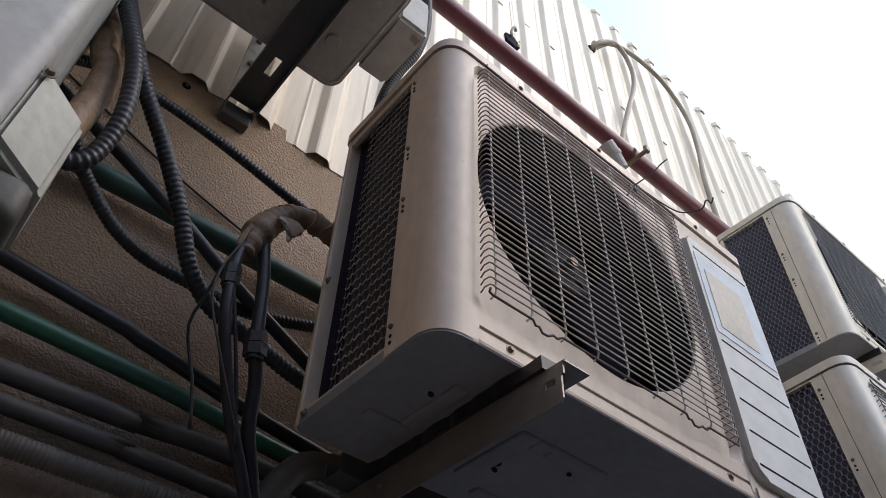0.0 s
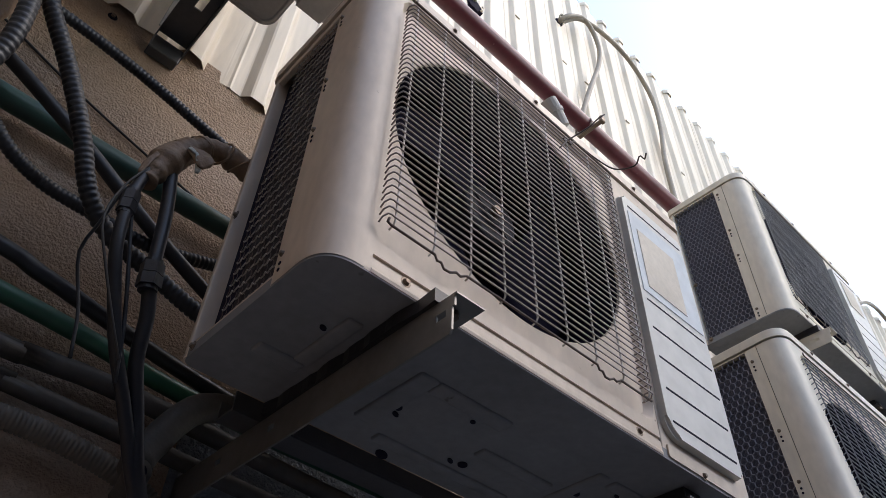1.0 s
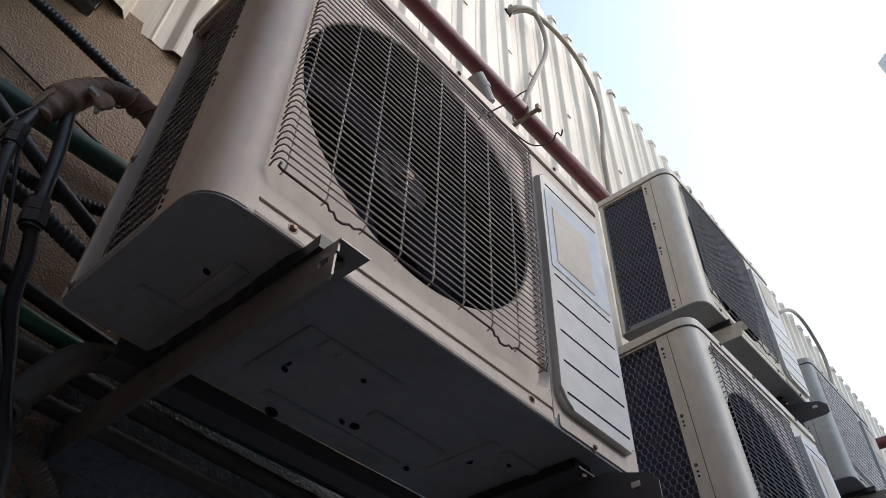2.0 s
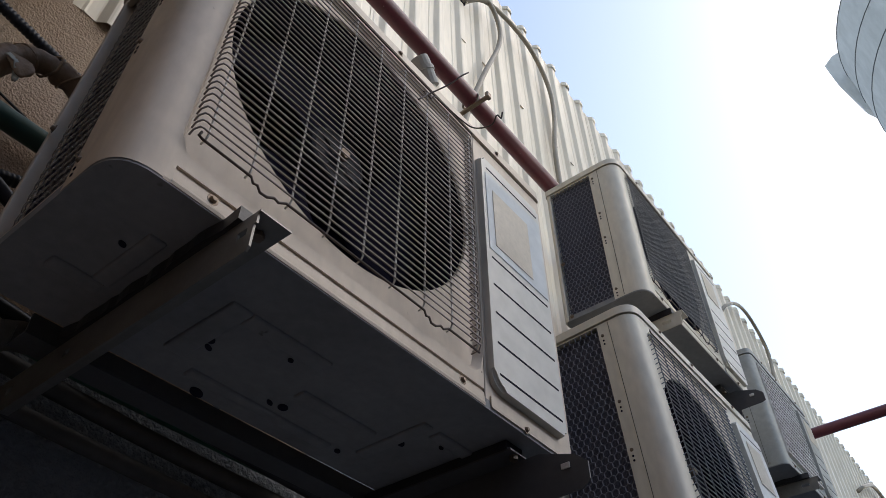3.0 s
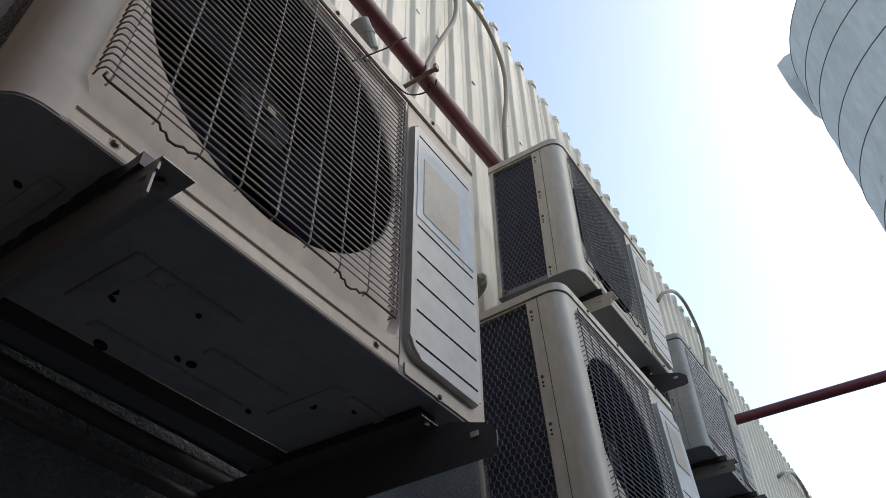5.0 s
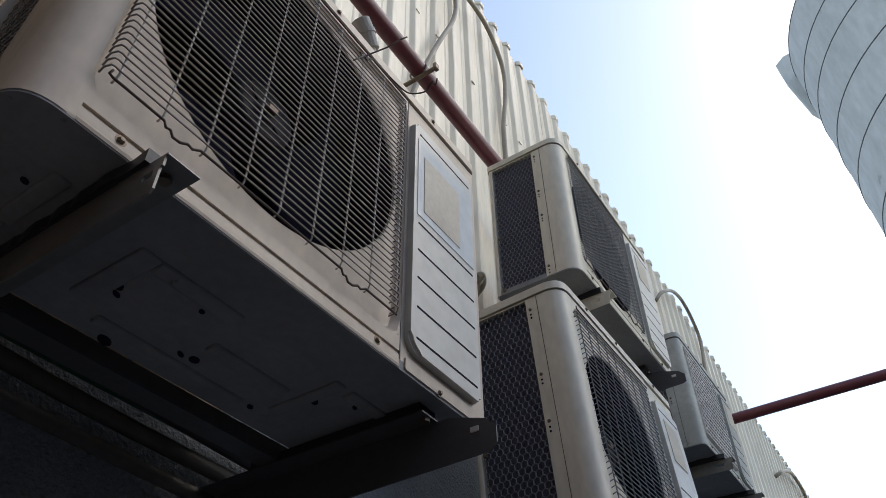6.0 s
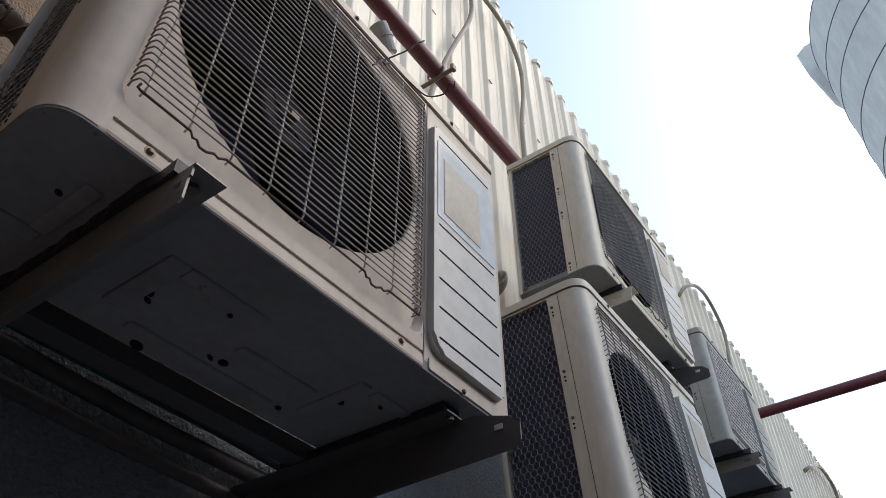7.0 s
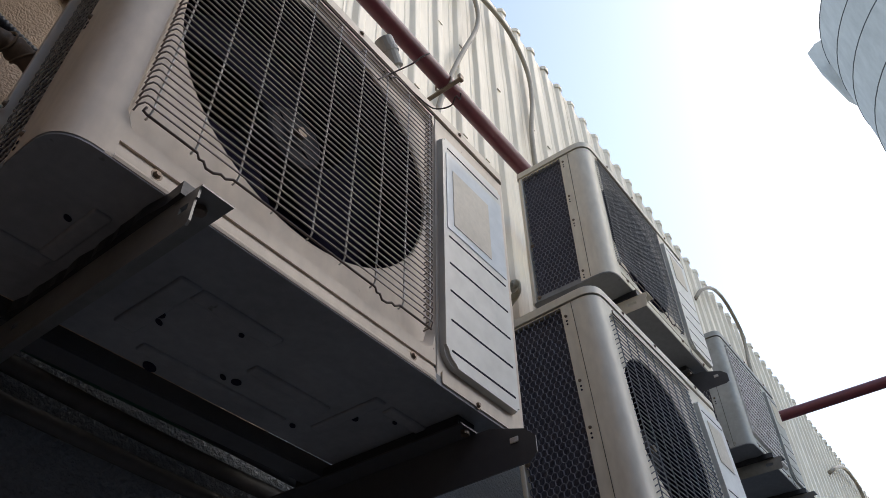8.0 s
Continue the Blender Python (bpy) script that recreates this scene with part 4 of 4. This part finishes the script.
pipe("flexible_conduit", "thick black corrugated conduit hanging beside the plaster wall", "flexible conduit", [(-0.50, 0.36, 2.80), (-0.441, 0.360, 2.672), (-0.385, 0.370, 2.573), (-0.308, 0.390, 2.479), (-0.240, 0.410, 2.385), (-0.187, 0.430, 2.301), (-0.129, 0.450, 2.261), (-0.056, 0.460, 2.247), (0.053, 0.460, 2.212), (0.200, 0.460, 2.191), (0.5, 0.46, 2.2)], 0.014, "rubber", FLEX, ribs=0.0105, seg=14)
pipe("flexible_conduit", "black corrugated conduit crossing the plaster wall", "flexible conduit", [(-0.60, 0.40, 2.51), (-0.530, 0.400, 2.551), (-0.485, 0.420, 2.606), (-0.440, 0.430, 2.636), (-0.338, 0.450, 2.661), (-0.193, 0.470, 2.665), (-0.005, 0.480, 2.634), (0.162, 0.480, 2.601), (0.5, 0.48, 2.55)], 0.0105, "rubber", FLEX, ribs=0.0085, seg=12)
pipe("flexible_conduit", "black corrugated conduit sagging along the plaster wall", "flexible conduit", [(-0.45, 0.38, 2.41), (-0.419, 0.420, 2.396), (-0.375, 0.460, 2.383), (-0.314, 0.480, 2.346), (-0.246, 0.500, 2.334), (-0.165, 0.500, 2.328), (-0.053, 0.500, 2.325), (0.080, 0.500, 2.364), (0.201, 0.500, 2.412), (0.5, 0.50, 2.45)], 0.0115, "rubber", FLEX, ribs=0.0085, seg=12)
pipe("cable_pipe", "black plastic pipe slanting down behind the hoses", "pipe", [(-0.60, 0.47, 2.62), (-0.427, 0.480, 2.541), (-0.336, 0.480, 2.496), (-0.205, 0.480, 2.426), (-0.082, 0.480, 2.350), (0.065, 0.480, 2.273), (0.186, 0.480, 2.219), (0.5, 0.48, 2.14)], 0.0125, "rubber", WALL, step=0.03, seg=12)
pipe("cable", "thin black cable across the plaster wall", "cable", [(-0.7, 0.58, 2.82), (-0.425, 0.583, 2.71), (-0.264, 0.583, 2.648), (-0.081, 0.583, 2.592), (0.111, 0.583, 2.540), (0.5, 0.583, 2.45)], 0.0026, "rubber", step=0.04, seg=6)

def tape_sheet(pts, width, twist):
    """A loose strip of wrapping tape, curling along its length."""
    path = smooth_path(pts, 0.006)
    bm = bmesh.new()
    rows = []
    for i, p in enumerate(path):
        t = (path[min(i + 1, len(path) - 1)] - path[max(i - 1, 0)]).normalized()
        side = (Matrix.Rotation(twist * i / len(path), 3, t) @ t.cross(Vector((0, -1, 0.3)))).normalized()
        w = width * (1 + 0.35 * noise.noise(p * 60)) * (1 if i < len(path) - 1 else 0.5)
        rows.append([bm.verts.new(p + side * w * (k / 3 - 0.5) + Vector((0, 0.004 * noise.noise((p + side * k) * 50), 0))) for k in range(4)])
    for a, b in zip(rows, rows[1:]):
        for k in range(3):
            bm.faces.new((a[k], a[k + 1], b[k + 1], b[k]))
    return bm


taped = thing("insulated_pipe", "refrigerant line wrapped in torn brown tape", "insulated pipe", group="taped refrigerant lines")
line = smooth_path([(0.10, 0.345, 2.43), (0.02, 0.338, 2.441), (-0.045, 0.340, 2.447), (-0.085, 0.346, 2.425), (-0.110, 0.350, 2.385), (-0.126, 0.346, 2.335), (-0.132, 0.344, 2.30)], 0.005)
bulge = lambda i: (1.0 + 0.32 * math.exp(-((i - len(line) * 0.74) / (len(line) * 0.13)) ** 2)) * (1 + 0.10 * math.sin(i * 1.1) * (i % 7 > 2) + 0.22 * noise.noise(line[i] * 45) + 0.16 * noise.noise(line[i] * 130)) * (1 if i < len(line) - 4 else 0.75)
part("wrapped_line", add_tube(bmesh.new(), line, 0.020, 18, bulge), "tape", taped, smooth=True)
for pts, w, tw in (([(-0.088, 0.322, 2.405), (-0.076, 0.312, 2.380), (-0.064, 0.310, 2.362)], 0.030, 0.9),
                   ([(-0.128, 0.332, 2.375), (-0.144, 0.330, 2.335), (-0.150, 0.333, 2.300)], 0.010, 0.8)):
    ob = part("torn_tape", tape_sheet(pts, w, tw), "tape", taped, smooth=True)
    ob.modifiers.new("thickness", 'SOLIDIFY').thickness = 0.001
ob = part("foam_lining", tape_sheet([(-0.100, 0.318, 2.392), (-0.086, 0.314, 2.384), (-0.076, 0.316, 2.366), (-0.074, 0.320, 2.350)], 0.010, 0.5), "plastic", taped, "pale torn foam lining", smooth=True)
ob.modifiers.new("thickness", 'SOLIDIFY').thickness = 0.0015
for i, k in enumerate((0.12, 0.22, 0.33, 0.44, 0.56, 0.66)):
    j = int(k * (len(line) - 1))
    p, t = line[j], (line[j + 1] - line[j]).normalized()
    u = t.cross(Vector((0, 1, 0.2))).normalized()
    v = t.cross(u)
    bm = bmesh.new()
    add_tube(bm, [p + (0.0215 + 0.002 * noise.noise((a * 2, k * 9, 1))) * (math.cos(a) * u + math.sin(a) * v) + t * (0.010 * math.sin(a + i)) for a in [2 * math.pi * n / 28 for n in range(29)]], 0.0022, 6)
    part("tape_fold", bm, "tape", taped, smooth=True)
pipe("condensate_pipe", "short off-white plastic elbow pipe beside the upper unit", "pipe", [(1.62, 0.40, 3.06), (1.66, 0.43, 3.08), (1.70, 0.45, 3.13), (1.74, 0.46, 3.17), (1.80, 0.50, 3.18), (1.85, 0.58, 3.18)], 0.016, "plastic", step=0.01, seg=12)
pipe("insulated_pipe", "refrigerant line wrapped in brown tape beside the white unit", "insulated pipe", [(-0.52, 0.42, 2.78), (-0.490, 0.400, 2.712), (-0.464, 0.380, 2.602), (-0.443, 0.370, 2.547), (-0.440, 0.370, 2.472), (-0.444, 0.360, 2.400), (-0.46, 0.34, 2.32), (-0.49, 0.30, 2.25)], 0.024, "tape", "taped refrigerant lines", step=0.006, seg=16, lumpy=0.14)
DROP = "black hoses hanging from the taped line"
pipe("refrigerant_hose", "black insulated hose hanging below the taped line", "hose", [(-0.132, 0.345, 2.351), (-0.141, 0.340, 2.296), (-0.144, 0.334, 2.241), (-0.133, 0.340, 2.163), (-0.103, 0.360, 2.096), (-0.069, 0.380, 2.035), (-0.028, 0.400, 1.979), (0.013, 0.420, 1.916), (0.05, 0.43, 1.84), (0.06, 0.45, 1.7)], 0.0095, "rubber", DROP, step=0.015, seg=12)
pipe("refrigerant_hose", "thicker black insulated hose hanging below the taped line", "hose", [(-0.110, 0.350, 2.385), (-0.085, 0.352, 2.271), (-0.069, 0.356, 2.156), (-0.049, 0.370, 2.098), (-0.034, 0.390, 2.036), (-0.003, 0.410, 1.975), (0.021, 0.420, 1.919), (0.06, 0.43, 1.83), (0.07, 0.45, 1.7)], 0.0108, "rubber", DROP, step=0.015, seg=12)


def coupling(p, q, r):
    """A screwed pipe fitting: two hexagonal nuts and a collar."""
    p, q = Vector(p), Vector(q)
    c = thing("hose_coupling", "black hexagonal flare nut coupling on a hose", "pipe fitting", Matrix.Translation(p) @ (q - p).to_track_quat('Z', 'Y').to_matrix().to_4x4(), group="hose couplings")
    d = (q - p).length
    for z0, z1, k, seg in ((-0.45, -0.02, 1.0, 6), (0.02, 0.45, 1.05, 6), (-0.6, -0.45, 0.8, 14), (0.45, 0.6, 0.8, 14)):
        bm = bmesh.new()
        bmesh.ops.create_cone(bm, cap_ends=True, segments=seg, radius1=r * k, radius2=r * k, depth=(z1 - z0) * d, matrix=Matrix.Translation((0, 0, (z0 + z1) / 2 * d)))
        part("nut" if seg == 6 else "collar", bm, "rubber", c)


coupling((-0.1435, 0.335, 2.236), (-0.141, 0.3365, 2.196), 0.0135)
coupling((-0.069, 0.356, 2.152), (-0.062, 0.360, 2.110), 0.0175)
WIRES = "loose thin wires"
pipe("wire", "thin dark loose wire hanging beside the hoses", "wire", [(-0.140, 0.345, 2.30), (-0.154, 0.360, 2.271), (-0.159, 0.380, 2.220), (-0.164, 0.400, 2.173), (-0.148, 0.410, 2.133), (-0.127, 0.410, 2.081), (-0.111, 0.410, 2.012)], 0.0026, "rubber", WIRES, seg=6)
pipe("wire", "thin yellowed loose wire hanging beside the hoses", "wire", [(-0.135, 0.335, 2.33), (-0.156, 0.330, 2.272), (-0.166, 0.330, 2.217), (-0.163, 0.330, 2.173), (-0.134, 0.340, 2.120), (-0.100, 0.350, 2.063), (-0.062, 0.370, 2.014)], 0.0020, "grey", WIRES, seg=6)
pipe("wire", "thin dark loose wire hanging beside the hoses", "wire", [(-0.135, 0.345, 2.29), (-0.132, 0.350, 2.241), (-0.101, 0.360, 2.150), (-0.073, 0.370, 2.066), (-0.053, 0.380, 1.987)], 0.0030, "rubber", WIRES, seg=6)
pipe("flexible_conduit", "grey corrugated conduit behind the top of the cream unit", "flexible conduit", [(0.03, 0.19, 3.55), (0.057, 0.20, 3.44), (0.094, 0.22, 3.319), (0.111, 0.24, 3.213), (0.109, 0.27, 3.123), (0.09, 0.31, 3.06), (0.08, 0.35, 2.95), (0.08, 0.37, 2.7)], 0.0145, "rubber", FLEX, ribs=0.008, seg=12)
pipe("drain_pipe", "short grey drain pipe with an open end", "pipe", [(0.20, 0.49, 2.10), (0.11, 0.49, 2.07), (0.05, 0.48, 1.97), (0.04, 0.47, 1.93)], 0.024, "grey", step=0.02, seg=14)
stub = thing("pipe_stub", "open-ended grey plastic pipe stub under the cream unit", "pipe")
bm = tube([(0.035, 0.44, 1.915), (0.06, 0.53, 1.93), (0.07, 0.575, 1.935)], 0.019, seg=16)
part("pipe_wall", bm, "grey", stub, smooth=True)
bm = bmesh.new()
bmesh.ops.create_cone(bm, cap_ends=True, segments=16, radius1=0.012, radius2=0.012, depth=0.002)
part("bore", bm, "recess_shade", stub, m=Matrix.Translation((0.0347, 0.4385, 1.9148)) @ (Vector((-0.025, -0.09, -0.015)).to_track_quat('Z', 'Y').to_matrix().to_4x4()))


for x, z in ((-0.300, 2.925), (-0.52, 2.90)):
    plug = thing("wall_plug", "rusty screw in a plug hole in the plaster", "screw", pose(x, 0.5865, z, 90), group="screws in the plaster")
    bm = bmesh.new()
    bmesh.ops.create_cone(bm, cap_ends=True, segments=10, radius1=0.011, radius2=0.009, depth=0.003)
    part("plug", bm, "recess_shade", plug)
    bm = bmesh.new()
    bmesh.ops.create_cone(bm, cap_ends=True, segments=8, radius1=0.005, radius2=0.004, depth=0.006)
    part("screw_head", bm, "screw", plug, m=Matrix.Translation((0, 0, 0.003)))


# ---- far silo ----
silo = thing("silo", "tall galvanised sheet-metal silo with lapped ring seams", "silo")
SX, SY, SR, ST = 11.12, -4.74, 3.0, 14.0
levels = [0.0, 1.6, 2.8, 4.0, 5.2, 6.3, 7.4, 8.5, 9.45, 10.45, 11.4, 12.35, 13.1, ST]
for z0, z1 in zip(levels, levels[1:]):
    bm = bmesh.new()
    n = 72
    lo = [bm.verts.new((SX + SR * math.cos(2 * math.pi * i / n), SY + SR * math.sin(2 * math.pi * i / n), z0)) for i in range(n)]
    hi = [bm.verts.new((SX + (SR + 0.012) * math.cos(2 * math.pi * i / n), SY + (SR + 0.012) * math.sin(2 * math.pi * i / n), z1)) for i in range(n)]
    for i in range(n):
        bm.faces.new((lo[i], lo[(i + 1) % n], hi[(i + 1) % n], hi[i]))
    part("ring_sheet", bm, "silo", silo, smooth=True)
    bm = bmesh.new()
    add_tube(bm, [Vector((SX + (SR + 0.008) * math.cos(2 * math.pi * i / n), SY + (SR + 0.008) * math.sin(2 * math.pi * i / n), z1)) for i in range(n + 1)], 0.016, 6)
    part("seam", bm, "seam", silo, smooth=True)
bm = bmesh.new()
bmesh.ops.create_cone(bm, cap_ends=True, segments=72, radius1=SR - 0.02, radius2=0.3, depth=0.5, matrix=Matrix.Translation((SX, SY, ST + 0.2)))
part("roof", bm, "silo", silo)
bm = bmesh.new()
a, b = extrude_outline(bm, [(-0.25, 0.20), (0.02, 0.20), (0.22, 0.06), (0.20, -0.45), (0.06, -1.5), (-0.25, -2.3)], -0.12, 0.12, axis='y')
part("rim_gusset", bm, "silo", silo, "flat sheet-metal gusset at the rim", m=Matrix.Translation((SX + SR * 0.104, SY + SR * 0.995 + 0.03, ST + 0.55)) @ pose(0, 0, 0, 0, 0, 84))
